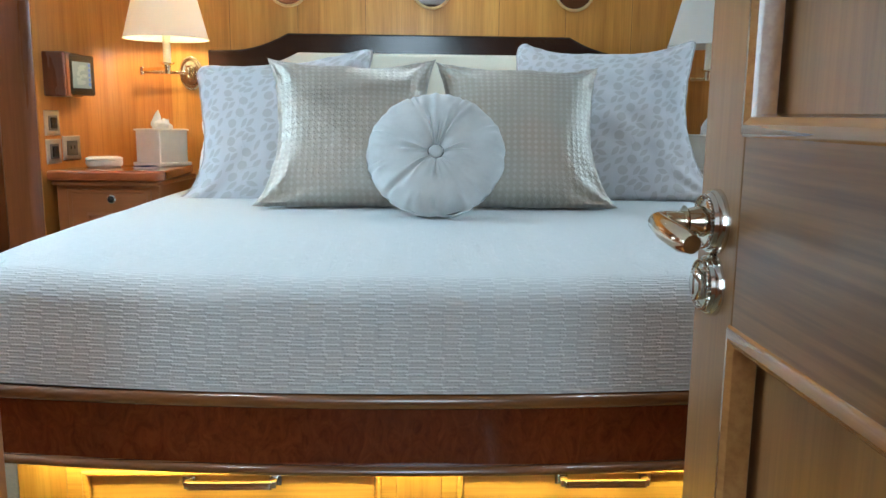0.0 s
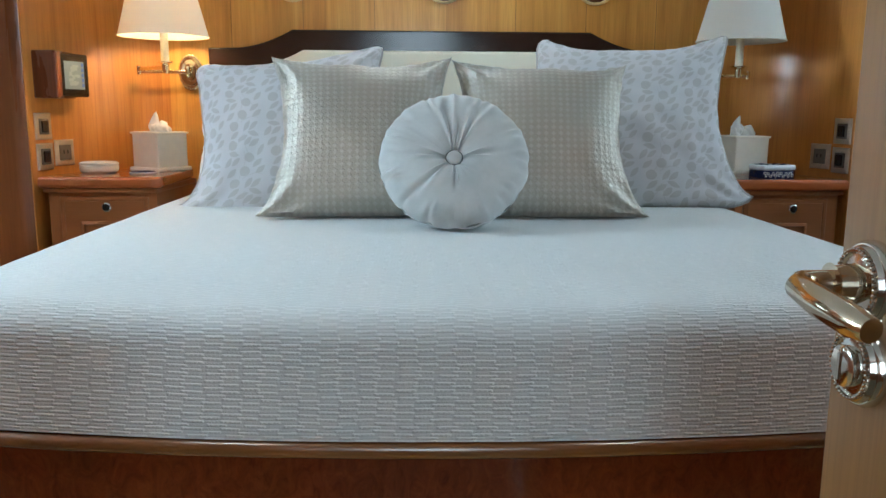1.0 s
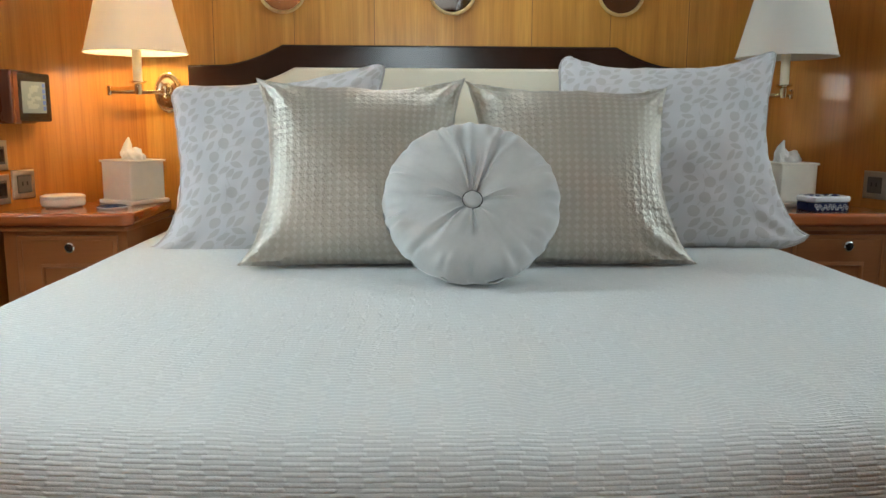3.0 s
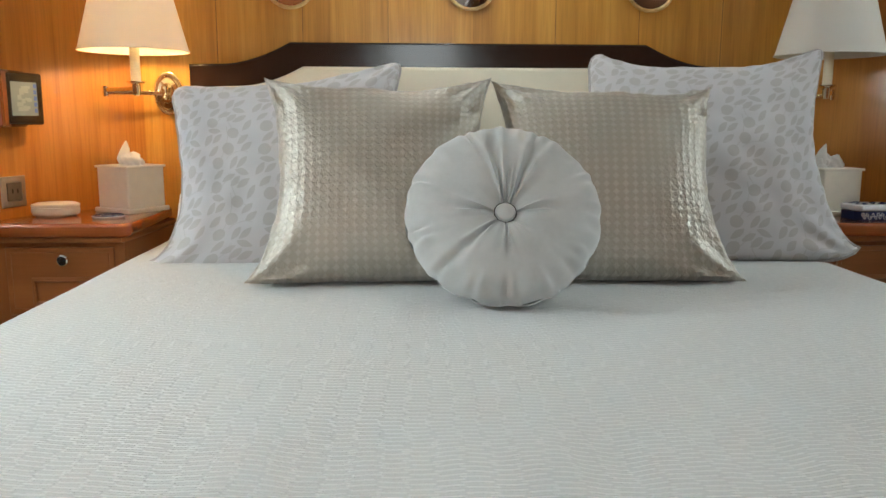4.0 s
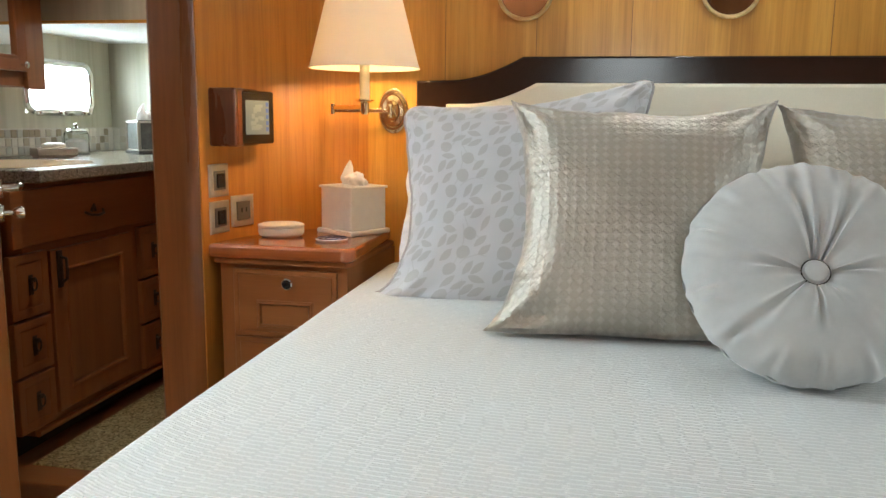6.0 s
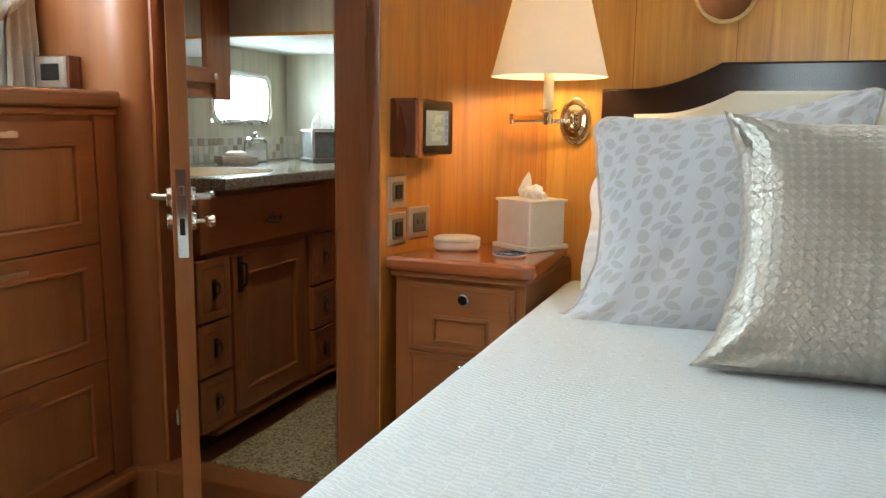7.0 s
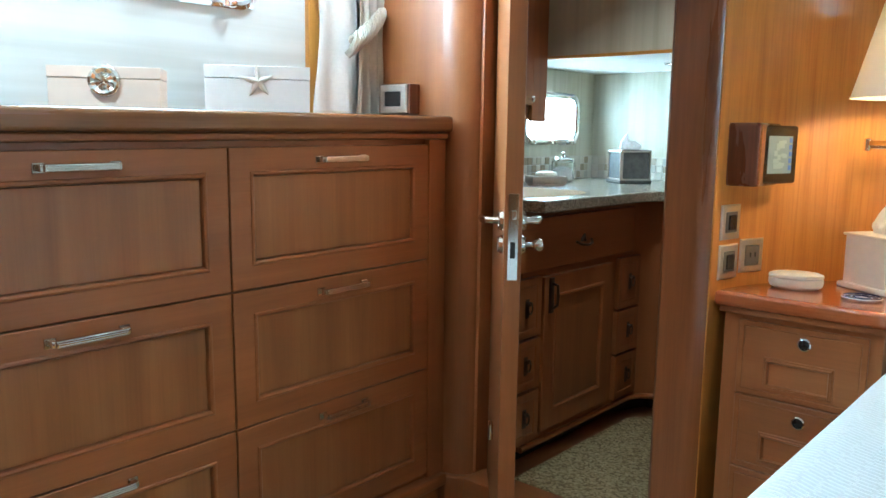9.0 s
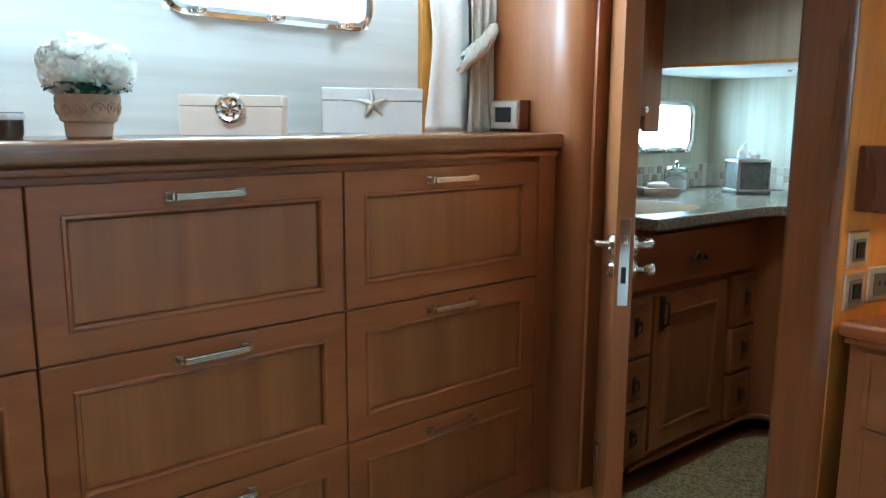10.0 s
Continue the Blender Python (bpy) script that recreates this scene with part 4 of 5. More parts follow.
def round_cushion(m):
    c = thing("round_cushion", "round tufted silver velvet cushion with a covered button", "pillow", m)
    bm = bmesh.new()
    R, T, na, nr = 0.192, 0.15, 260, 48
    # creases that run out from the button: angle, reach, depth, width (degrees)
    creases = [(99, 0.74, 0.014, 4.5), (84, 0.45, 0.008, 4), (64, 0.78, 0.014, 4.5), (3, 0.46, 0.012, 6), (178, 0.55, 0.010, 6), (228, 0.95, 0.009, 5), (271, 0.40, 0.010, 4.5), (312, 0.3, 0.005, 7)]
    for s in (-1, 1):
        rings = []
        for j in range(1, nr + 1):
            q = j / nr
            ring = []
            for i in range(na):
                a = 2 * math.pi * i / na
                tuft = noise.noise(Vector((math.cos(a) * 3.1, math.sin(a) * 3.1, 2.0 + s)))
                fold = math.sin(a * 9 + 2.0 * tuft) * 0.6 + noise.noise(Vector((math.cos(a) * 6, math.sin(a) * 6, 7.0))) * 0.8
                d = T / 2 * (max(0.0, 1 - q ** 2.6)) ** 0.5 * (1 - 0.52 * math.exp(-(q / 0.17) ** 1.4))
                d += 0.0015 * fold * math.exp(-((q - 0.26) / 0.22) ** 2) + 0.008 * fold * math.exp(-((q - 0.88) / 0.1) ** 2)
                d += 0.0035 * math.sin(a * 33 + 5 * tuft) * math.exp(-((q - 0.9) / 0.11) ** 2)
                for ang, reach_q, deep, span in creases:
                    off = (math.degrees(a) - ang + 180) % 360 - 180
                    off /= span * (0.45 + 0.8 * q)
                    if abs(off) < 4:
                        d -= 0.85 * deep * (math.exp(-off * off) - 0.45 * math.exp(-((abs(off) - 1.7) / 0.8) ** 2)) * min(1.0, q / 0.12) / (1 + math.exp((q - reach_q) / 0.06)) * (1 - q ** 6)
                rr = R * q * (1 + 0.010 * math.sin(a * 17 + tuft * 5) * q ** 6 + 0.022 * noise.noise(Vector((math.cos(a) * 1.9, math.sin(a) * 1.9, 3.0))) * q ** 2)
                d += 0.0045 * q ** 3 * (1 - q ** 8) * noise.noise(Vector((math.cos(a) * 9, math.sin(a) * 9, 4.0 + 1.5 * q)))
                d += 0.006 * (1 - q ** 4) * noise.noise(Vector((rr * 14 * math.cos(a), rr * 14 * math.sin(a), 6.0)))
                ring.append(bm.verts.new((rr * math.cos(a), s * max(d, 0), rr * math.sin(a) - 0.026 * (1 - q * q))))
            rings.append(ring)
        mid = bm.verts.new((0, s * T / 2 * 0.48, -0.026))
        for i in range(na):
            bm.faces.new((mid, rings[0][i], rings[0][(i + 1) % na]))
        for p, q in zip(rings, rings[1:]):
            for i in range(na):
                bm.faces.new((p[i], p[(i + 1) % na], q[(i + 1) % na], q[i]))
    bmesh.ops.remove_doubles(bm, verts=bm.verts, dist=0.0003)
    bmesh.ops.recalc_face_normals(bm, faces=bm.faces)
    part("cover", bm, velvet, c)
    b = lathe([(0, 0.012), (0.010, 0.0115), (0.017, 0.008), (0.0198, 0.002), (0.0198, -0.004), (0, -0.004)], 24)
    part("button", moved(b, pose(0, -T / 2 * 0.60 - 0.008, -0.026, 90, 0, 0)), velvet, c, "velvet-covered button")
    part("button_rim", tube([(0.0203 * math.cos(t), -T / 2 * 0.60 - 0.008, 0.0203 * math.sin(t) - 0.026) for t in np.linspace(0, 2 * math.pi, 24, endpoint=False)], 0.0022, 6, True), dark_cord, c, "dark cord round the button")
    return c


round_cushion(pose(0.062, 2.215, 0.834, -34, 0, -2))


# ---- beside the bed ----
def night_stand(name, side, label):
    """side -1 or 1: which way the wall lies from the bed. Built for the -x side and mirrored by numbers."""
    t = thing(name, label, "nightstand", pose(0.055 if side < 0 else 0.10, 0, FLOOR), "nightstands")

    def X(a, b):
        """Distances from the bed's middle to a sorted pair of x."""
        return sorted((side * a, side * b))
    back = [(side * x, y) for x, y in ((0.94, 3.226), (1.03, 3.222), (1.12, 3.19), (1.20, 3.12), (1.26, 3.03), (1.30, 2.94), (1.325, 2.85))]
    front = [(side * 1.325, 2.80)] + [(side * (0.965 - 0.035 * math.sin(radians(a))), 2.835 - 0.035 * math.cos(radians(a))) for a in range(0, 91, 15)]
    part("top", prism(back + front, Z + 0.698, Z + 0.736, 0.011), top_wood, t, "glossy reddish top with a rounded edge")
    part("under_mould", prism([(x * 0.99, y + 0.006) for x, y in back[:-1]] + [(side * 1.318, 2.86), (side * 1.318, 2.816), (side * 0.955, 2.816), (side * 0.945, 2.83)], Z + 0.682, Z + 0.6975, 0.004), teak_x, t, "moulding under the top")
    part("body", prism([(x * 0.985, y - 0.004) for x, y in back[:-1]] + [(side * 1.31, 2.86), (side * 1.31, 2.836), (side * 0.955, 2.836)], 0.0, Z + 0.681), teak_v, t, "teak carcass")
    for z0, z1 in ((0.484, 0.668), (0.296, 0.480), (0.108, 0.292)):
        a, b = X(0.982, 1.272)
        w, h = b - a, z1 - z0
        m = pose((a + b) / 2, 2.829, Z + (z0 + z1) / 2)
        d = part("drawer", rings_front(w, h, [(0, 0.012), (0, 0.002), (0.002, 0), (0.012, 0), (0.014, 0.002), (0.016, 0)]), teak_x, t, "", m)
        pm = frame_ring(0.158, 0.078, 0.013, 0.004, 0.005)
        part("mould", moved(pm, pose(0, -0.0035, -0.030)), teak_x, d, "small raised panel moulding")
        k = lathe([(0, 0.0), (0.008, 0.0), (0.006, 0.006), (0.006, 0.012), (0.0125, 0.016), (0.0155, 0.021), (0.0155, 0.026), (0.0125, 0.028), (0.0115, 0.0265)], 22, False)
        part("knob", moved(k, pose(0.016, 0, 0.060, 90, 0, 0)), chrome, d, "chrome-rimmed round knob")
        c = lathe([(0, 0.0285), (0.006, 0.028), (0.0112, 0.0262), (0.0112, 0.024), (0, 0.024)], 18)
        part("knob_inset", moved(c, pose(0.016, 0, 0.060, 90, 0, 0)), black_plastic, d, "black enamel knob centre")
    return t


night_stand("nightstand", -1, "teak nightstand with a glossy reddish top and drawers")
night_stand("nightstand", 1, "teak nightstand with a glossy reddish top, in shade")
NS_TOP = 0.7362


def swing_sconce(x_plate, x_lamp, y_lamp, lit, label):
    """A swing-arm wall lamp: oval rosette, jointed arm, candle tube and tapered shade."""
    s = 1 if x_lamp < x_plate else -1
    t = thing("wall_sconce", label, "wall lamp", pose(x_plate, BACK - 0.001, 1.09), "swing-arm wall lamps")
    ros = lathe([(0, 0.0), (0.052, 0.0), (0.055, 0.003), (0.054, 0.007), (0.048, 0.009), (0.046, 0.012), (0.041, 0.012), (0.038, 0.016), (0.026, 0.018), (0.024, 0.022), (0, 0.024)], 40)
    bmesh.ops.scale(ros, vec=(0.83, 1.22, 1), verts=ros.verts)
    part("rosette", moved(ros, pose(0, 0, 0, 90, 0, 0)), brass, t, "oval stepped brass rosette")
    beads = bmesh.new()
    for i in range(44):
        a = 2 * math.pi * i / 44
        bmesh.ops.create_icosphere(beads, subdivisions=1, radius=0.0024, matrix=pose(0.0415 * math.cos(a), -0.0095, 0.0605 * math.sin(a)))
    part("beading", beads, brass, t, "beaded brass ring")
    hub = lathe([(0, -0.02), (0.009, -0.02), (0.010, -0.014), (0.007, -0.010), (0.007, 0.010), (0.010, 0.014), (0.009, 0.02), (0, 0.02)], 18)
    part("hub", moved(hub, pose(0, -0.045, 0.0)), brass, t)
    part("stem", tube([(0, -0.02, 0), (0, -0.045, 0)], 0.006, 12), brass, t)
    px, py = -s * 0.0 - s * 0.155, -0.075
    arm1 = box(0, 0.17, -0.003, 0.003, -0.006, 0.006, 0.0015)
    ang = math.degrees(math.atan2(py + 0.045, px))
    part("arm", moved(arm1, pose(0, -0.045, 0, 0, 0, ang)), brass, t, "flat brass arm")
    ex, ey = 0.17 * math.cos(radians(ang)), -0.045 + 0.17 * math.sin(radians(ang))
    joint = lathe([(0, -0.015), (0.008, -0.015), (0.008, 0.015), (0, 0.015)], 16)
    part("joint", moved(joint, pose(ex, ey, 0.004)), brass, t)
    lx, ly = x_lamp - x_plate, y_lamp - BACK + 0.001
    d = math.hypot(lx - ex, ly - ey)
    arm2 = box(0, d, -0.003, 0.003, -0.006, 0.006, 0.0015)
    part("arm", moved(arm2, pose(ex, ey, 0.008, 0, 0, math.degrees(math.atan2(ly - ey, lx - ex)))), brass, t, "flat brass arm")
    cup = lathe([(0, -0.012), (0.010, -0.012), (0.012, 0.0), (0.012, 0.018), (0.024, 0.024), (0.026, 0.028), (0.014, 0.028), (0, 0.028)], 22)
    part("cup", moved(cup, pose(lx, ly, 0)), brass, t, "brass drip cup")
    part("candle_tube", moved(lathe([(0, 0.028), (0.0135, 0.028), (0.0135, 0.125), (0.011, 0.127), (0, 0.127)], 20), pose(lx, ly, 0)), candle, t, "ivory candle sleeve")
    sh = lathe([(0.150, 0.112), (0.0905, 0.345), (0.0885, 0.345), (0.148, 0.112), (0.150, 0.112)], 48, False)
    bmesh.ops.remove_doubles(sh, verts=sh.verts, dist=0.0002)
    shade = part("shade", moved(sh, pose(lx, ly, 0)), shade_fabric, t, "tapered ivory silk shade, glowing" if lit else "tapered ivory silk shade, unlit")
    trim = tube([(0.150 * math.cos(a) + lx, 0.150 * math.sin(a) + ly, 0.113) for a in np.linspace(0, 2 * math.pi, 48, endpoint=False)], 0.0022, 6, True)
    part("trim", trim, shade_fabric, shade)
    bulb = lathe([(0, 0.127), (0.009, 0.128), (0.012, 0.145), (0.020, 0.17), (0.021, 0.19), (0.014, 0.212), (0, 0.222)], 20)
    b = part("bulb", moved(bulb, pose(lx, ly, 0)), clear_glass, t, "small candle bulb")
    b.visible_shadow = False
    return t


swing_sconce(-0.875, -0.905, 3.02, True, "brass swing-arm sconce with a lit ivory shade")
swing_sconce(1.03, 1.10, 3.00, False, "brass swing-arm sconce with an unlit ivory shade")


def round_mirror(x):
    t = thing("round_mirror", "small round mirror in a gilt rope frame on the teak wall", "mirror", pose(x, BACK - 0.001, 1.427), "round mirrors")
    R = 0.075
    strands = bmesh.new()
    for s in range(3):
        pts = []
        for i in range(150):
            a = 2 * math.pi * i / 150
            tw = 26 * a + s * 2 * math.pi / 3
            r = R + 0.0032 * math.cos(tw)
            pts.append((r * math.cos(a), -0.009 + 0.0032 * math.sin(tw), r * math.sin(a)))
        merge(strands, tube(pts, 0.0032, 5, True))
    part("frame", strands, gilt, t, "gilt rope frame")
    part("glass", moved(lathe([(0, 0.004), (0.070, 0.004), (0.072, 0.002), (0.072, 0.0), (0, 0.0)], 48), pose(0, 0, 0, 90, 0, 0)), dimmed_mirror, t, "mirror glass darkened to dim its reflection")
    return t


for x in (-0.49, 0.068, 0.631):
    round_mirror(x)


def tissue_box(x, y, yaw, label, group="tissue boxes", mat=None, size=0.135, tall=0.14, z=NS_TOP, edging=None):
    t = thing("tissue_box", label, "tissue box", pose(x, y, z, 0, 0, yaw), group)
    s = size / 2
    bm = box(-s, s, -s, s, 0.012, tall, 0.006, 3)
    box(-s - 0.009, s + 0.009, -s - 0.009, s + 0.009, 0.0, 0.014, 0.004, 2, bm=bm)
    box(-s - 0.004, s + 0.004, -s - 0.004, s + 0.004, tall - 0.008, tall - 0.001, 0.002, 2, bm=bm)
    part("box", bm, mat or ceramic, t)
    if edging:
        for turn in (0, 90, 180, 270):
            part("frame", moved(frame_ring(size + 0.012, tall - 0.012, 0.011, 0.004, 0.004), pose(0, 0, 0, 0, 0, turn) @ pose(0, -s - 0.0045, tall / 2 + 0.004)), edging, t, "pewter frame")
    tis = bmesh.new()
    for cx, cz, sx, sy, sz in ((0.012, 0.012, 0.036, 0.024, 0.026), (-0.020, 0.012, 0.024, 0.020, 0.030)):
        lump = bmesh.new()
        bmesh.ops.create_icosphere(lump, subdivisions=4, radius=1.0)
        for v in lump.verts:
            fold = math.sin(7 * math.atan2(v.co.y, v.co.x) + 5 * v.co.z + 9 * x) * 0.07 + 0.28 * noise.noise(v.co * 1.9 + Vector((x * 5, cx * 90, 0)))
            v.co = Vector((cx + sx * v.co.x * (1 + fold), sy * v.co.y * (1 + fold), tall - 0.003 + max(0.0, cz + sz * v.co.z * (1 + fold))))
        merge(tis, lump)
    peak = tube([(-0.022, 0, tall + 0.010), (-0.024, 0.002, tall + 0.030), (-0.021, 0.003, tall + 0.046), (-0.016, 0.002, tall + 0.058), (-0.013, 0.0, tall + 0.070)], [0.021, 0.018, 0.012, 0.007, 0.0015], 18)
    for v in peak.verts:
        f = noise.noise(Vector((v.co.x * 60, v.co.y * 60, v.co.z * 22)))
        v.co += Vector((0.005 * f, 0.004 * f, 0))
    merge(tis, peak)
    part("tissue", tis, tissue_paper, t, "crumpled white tissue")
    return t


tissue_box(-0.966, 3.108, -32, "cream ceramic tissue box cover with white tissue on the nightstand")
tissue_box(1.145, 3.04, 12, "cream ceramic tissue box cover with white tissue on the nightstand")

dish = thing("oval_dish", "oval cream onyx dish with a fitted lid on the nightstand", "dish", pose(-1.135, 2.97, NS_TOP, 0, 0, 20))
dm = lathe([(0, 0.0), (0.048, 0.0), (0.058, 0.006), (0.061, 0.016), (0.060, 0.026), (0.058, 0.027), (0, 0.027)], 40)
bmesh.ops.scale(dm, vec=(1.05, 0.72, 1), verts=dm.verts)
part("bowl", dm, marble, dish)
dl = lathe([(0, 0.028), (0.060, 0.028), (0.0615, 0.031), (0.060, 0.036), (0.050, 0.040), (0, 0.0415)], 40)
bmesh.ops.scale(dl, vec=(1.05, 0.72, 1), verts=dl.verts)
part("lid", dl, marble, dish)

coaster = thing("coaster", "small round blue and white glazed coaster on the nightstand", "coaster", pose(-0.975, 2.935, NS_TOP))
part("plate", lathe([(0, 0.0), (0.040, 0.0), (0.045, 0.005), (0.043, 0.007), (0.036, 0.005), (0, 0.0045)], 36), white_glaze, coaster)
pat = bmesh.new()
for i in range(12):
    a = 2 * math.pi * i / 12
    merge(pat, moved(lathe([(0, 0.0055), (0.007, 0.0055), (0.0075, 0.0062), (0, 0.0068)], 8), pose(0.030 * math.cos(a), 0.030 * math.sin(a), 0)))
merge(pat, tube([(0.018 * math.cos(a), 0.018 * math.sin(a), 0.0052) for a in np.linspace(0, 2 * math.pi, 24, endpoint=False)], 0.0022, 5, True))
merge(pat, tube([(0.0405 * math.cos(a), 0.0405 * math.sin(a), 0.0066) for a in np.linspace(0, 2 * math.pi, 32, endpoint=False)], 0.0018, 5, True))
part("pattern", pat, ink_blue, coaster, "cobalt blue painted pattern")

# octagonal glazed box on the shaded nightstand
ob = thing("trinket_box", "lidded octagonal box in dark blue and white glaze", "box", pose(1.20, 2.895, NS_TOP, 0, 0, 4))


def octagon(a, b, c):
    return [(-a + c, -b), (a - c, -b), (a, -b + c), (a, b - c), (a - c, b), (-a + c, b), (-a, b - c), (-a, -b + c)]


part("base", prism(octagon(0.068, 0.045, 0.016), 0, 0.026, 0.002), ink_blue, ob)
part("lid", prism(octagon(0.070, 0.047, 0.017), 0.0275, 0.045, 0.005), white_glaze, ob, "white lid with dark scrolls")
scroll = bmesh.new()
rnd = random.Random(5)
for i in range(16):
    cx, cy, r0 = rnd.uniform(-0.052, 0.052), rnd.uniform(-0.030, 0.030), rnd.uniform(0.004, 0.009)
    a0 = rnd.uniform(0, 6)
    merge(scroll, tube([(cx + r0 * (1 - k / 14) * math.cos(a0 + k * 0.6), cy + r0 * (1 - k / 14) * math.sin(a0 + k * 0.6), 0.0455) for k in range(11)], 0.0016, 4))
part("scrolls", scroll, ink_blue, ob, "dark painted scrolls")
scroll = bmesh.new()
for i in range(14):
    cx, cz, r0 = -0.050 + 0.1 * i / 13, 0.013 + 0.004 * (-1) ** i, 0.006
    merge(scroll, tube([(cx + r0 * (1 - k / 14) * math.cos(i + k * 0.6), -0.0452, cz + r0 * (1 - k / 14) * math.sin(i + k * 0.6)) for k in range(11)], 0.0012, 4))
part("scrolls", scroll, white_glaze, ob, "white painted scrolls")

# touch panel on its bracket box
tp = thing("touch_panel", "small lit touch screen on a dark mahogany bracket box", "control panel", pose(-1.253, 2.97, 1.066, 0, 0, -14.5))
part("bracket", moved(box(-0.05, 0.046, -0.118, 0.035, -0.077, 0.077, 0.008, 3), pose(0, 0, 0, 0, 0, 14.5)), dark_box, tp, "dark mahogany bracket")
part("bezel", box(0.0445, 0.064, -0.076, 0.076, -0.072, 0.072, 0.007, 3), black_plastic, tp, "glossy black bezel")
part("screen", box(0.0635, 0.065, -0.050, 0.050, -0.046, 0.046, 0.0004, 1), screen_glow, tp, "lit map display")
icons = bmesh.new()
rnd = random.Random(3)
for i in range(5):
    box(0.0645, 0.0658, 0.036, 0.047, 0.030 - 0.017 * i, 0.042 - 0.017 * i, 0, bm=icons)
part("icons", icons, screen_blue, tp, "column of blue keys")
chart = bmesh.new()
for i in range(14):
    cy, cz, a, b = rnd.uniform(-0.032, 0.020), rnd.uniform(-0.030, 0.032), rnd.uniform(0.004, 0.012), rnd.uniform(0.003, 0.009)
    box(0.0646, 0.0656 + 0.00002 * i, cy - a, cy + a, cz - b, cz + b, 0, bm=chart)
part("chart", chart, screen_pale, tp, "pale chart patches")


def wall_plate(m, rocker, label, name="switch_plate"):
    t = thing(name, label, "switch", m, "wall plates")
    part("plate", rings_front(0.088, 0.088, [(0, 0.012), (0, 0.002), (0.003, -0.001), (0.016, -0.002), (0.018, 0.001)]), pewter, t, "brushed pewter plate")
    part("insert", box(-0.026, 0.026, -0.0035, 0.003, -0.026, 0.026, 0.002), rocker_grey, t, "dark grey insert")
    if rocker:
        part("rocker", box(-0.017, 0.017, -0.008, -0.002, -0.019, 0.019, 0.003), black_plastic, t, "glossy dark rocker")
    else:
        for s in (-1, 1):
            part("slot", box(s * 0.009 - 0.002, s * 0.009 + 0.002, -0.0045, -0.003, -0.004, 0.008, 0), dark_gap, t)
    return t


def on_curve(y, side):
    """Point and turn of the curved wall at that y, looking into the cabin."""
    q = (y - 2.80) / 0.43
    x = -0.955 - 0.33 * math.sqrt(1 - q * q)
    slope = math.degrees(math.atan2(0.33 / 0.43 * q, math.sqrt(1 - q * q)))
    return (x, slope) if side < 0 else (0.155 - x, -slope)


for side in (-1, 1):
    for y, z, rocker in ((2.880, 0.897, True), (2.880, 0.797, True), (2.975, 0.806, False)):
        x, slope = on_curve(y, side)
        turn = 90 - slope if side < 0 else -90 - slope
        m = pose(x - side * 0.006, y, z, 0, 0, turn)
        wall_plate(m, rocker, "square pewter switch plate with a grey rocker" if rocker else "square pewter socket plate with a dark insert")

# ---- dresser along the hull ----
DX = -2.13
TRIM = 0.6  # the hull's slight trim, in degrees
dr = thing("dresser", "long built-in teak dresser with framed drawers", "dresser", pose(DX, 2.4, FLOOR, TRIM, 0, 0) @ pose(0, -2.4, 0))
part("carcass", box(-0.365, -0.020, NEAR + 0.003, 2.787, 0.0, Z + 1.086, 0.002), teak_y, dr, "teak carcass")
part("top", box(-0.367, 0.034, NEAR + 0.003, 2.788, Z + 1.106, Z + 1.155, 0.012, 4), rail_y, dr, "glossy rounded top")
part("cornice", box(-0.3, 0.014, NEAR + 0.003, 2.787, Z + 1.0865, Z + 1.1055, 0.006, 3), teak_y, dr, "moulding under the top")
part("base_mould", box(-0.3, 0.022, NEAR + 0.003, 2.787, Z - 0.03, Z + 0.008, 0.010, 3), teak_y, dr, "rounded base moulding")
part("stile", box(-0.019, 0.001, 2.712, 2.787, Z + 0.01, Z + 1.085, 0.002), teak_v, dr)
cols = [(0.752, 1.300), (1.304, 2.006), (2.010, 2.708)]
rows_z = [(0.724, 1.070), (0.377, 0.720), (0.030, 0.373)]
for c0, c1 in cols:
    for z0, z1 in rows_z:
        w, h = c1 - c0, z1 - z0
        m = pose(0, (c0 + c1) / 2, Z + (z0 + z1) / 2, 0, 0, 90)
        panel_drawer(dr, m, w, h, 0.070, pull_w=0.18, pull_z=h / 2 - 0.034)


# ---- on the dresser ----
D_TOP = 1.1552


def dresser_top(y):
    return D_TOP + (y - 2.4) * math.tan(radians(TRIM)) + 0.0004


def keepsake_box(x, y, turn, w, h, mat, label, emblem):
    t = thing("keepsake_box", label, "box", pose(x, y, dresser_top(y - 0.08), 0, 0, turn), "lidded boxes on the dresser")
    part("base", box(-w / 2, w / 2, 0.0, 0.10, 0.0, h * 0.715, 0.0012, 1), mat, t)
    part("lid", box(-w / 2 - 0.001, w / 2 + 0.001, -0.001, 0.101, h * 0.73, h, 0.0012, 1), mat, t, "fitted lid")
    if emblem == "disc":
        e = lathe([(0, 0.006), (0.012, 0.008), (0.02, 0.005), (0.028, 0.009), (0.034, 0.006), (0.036, 0.0), (0, 0.0)], 30)
        for v in e.verts:
            if v.co.z > 0.004:
                v.co.z += 0.0022 * math.sin(9 * math.atan2(v.co.y, v.co.x) + 160 * math.hypot(v.co.x, v.co.y))
        part("emblem", moved(e, pose(0, -0.001, h * 0.66, 90, 0, 0)), nickel, t, "round embossed metal emblem")
    else:
        e = bmesh.new()
        for i in range(5):
            a = math.pi / 2 + 0.08 + i * 2 * math.pi / 5
            merge(e, tube([(0.042 * q * math.cos(a), -0.004, 0.042 * q * math.sin(a)) for q in (0, 0.35, 0.7, 1.0)], [0.010, 0.008, 0.005, 0.0025], 8))
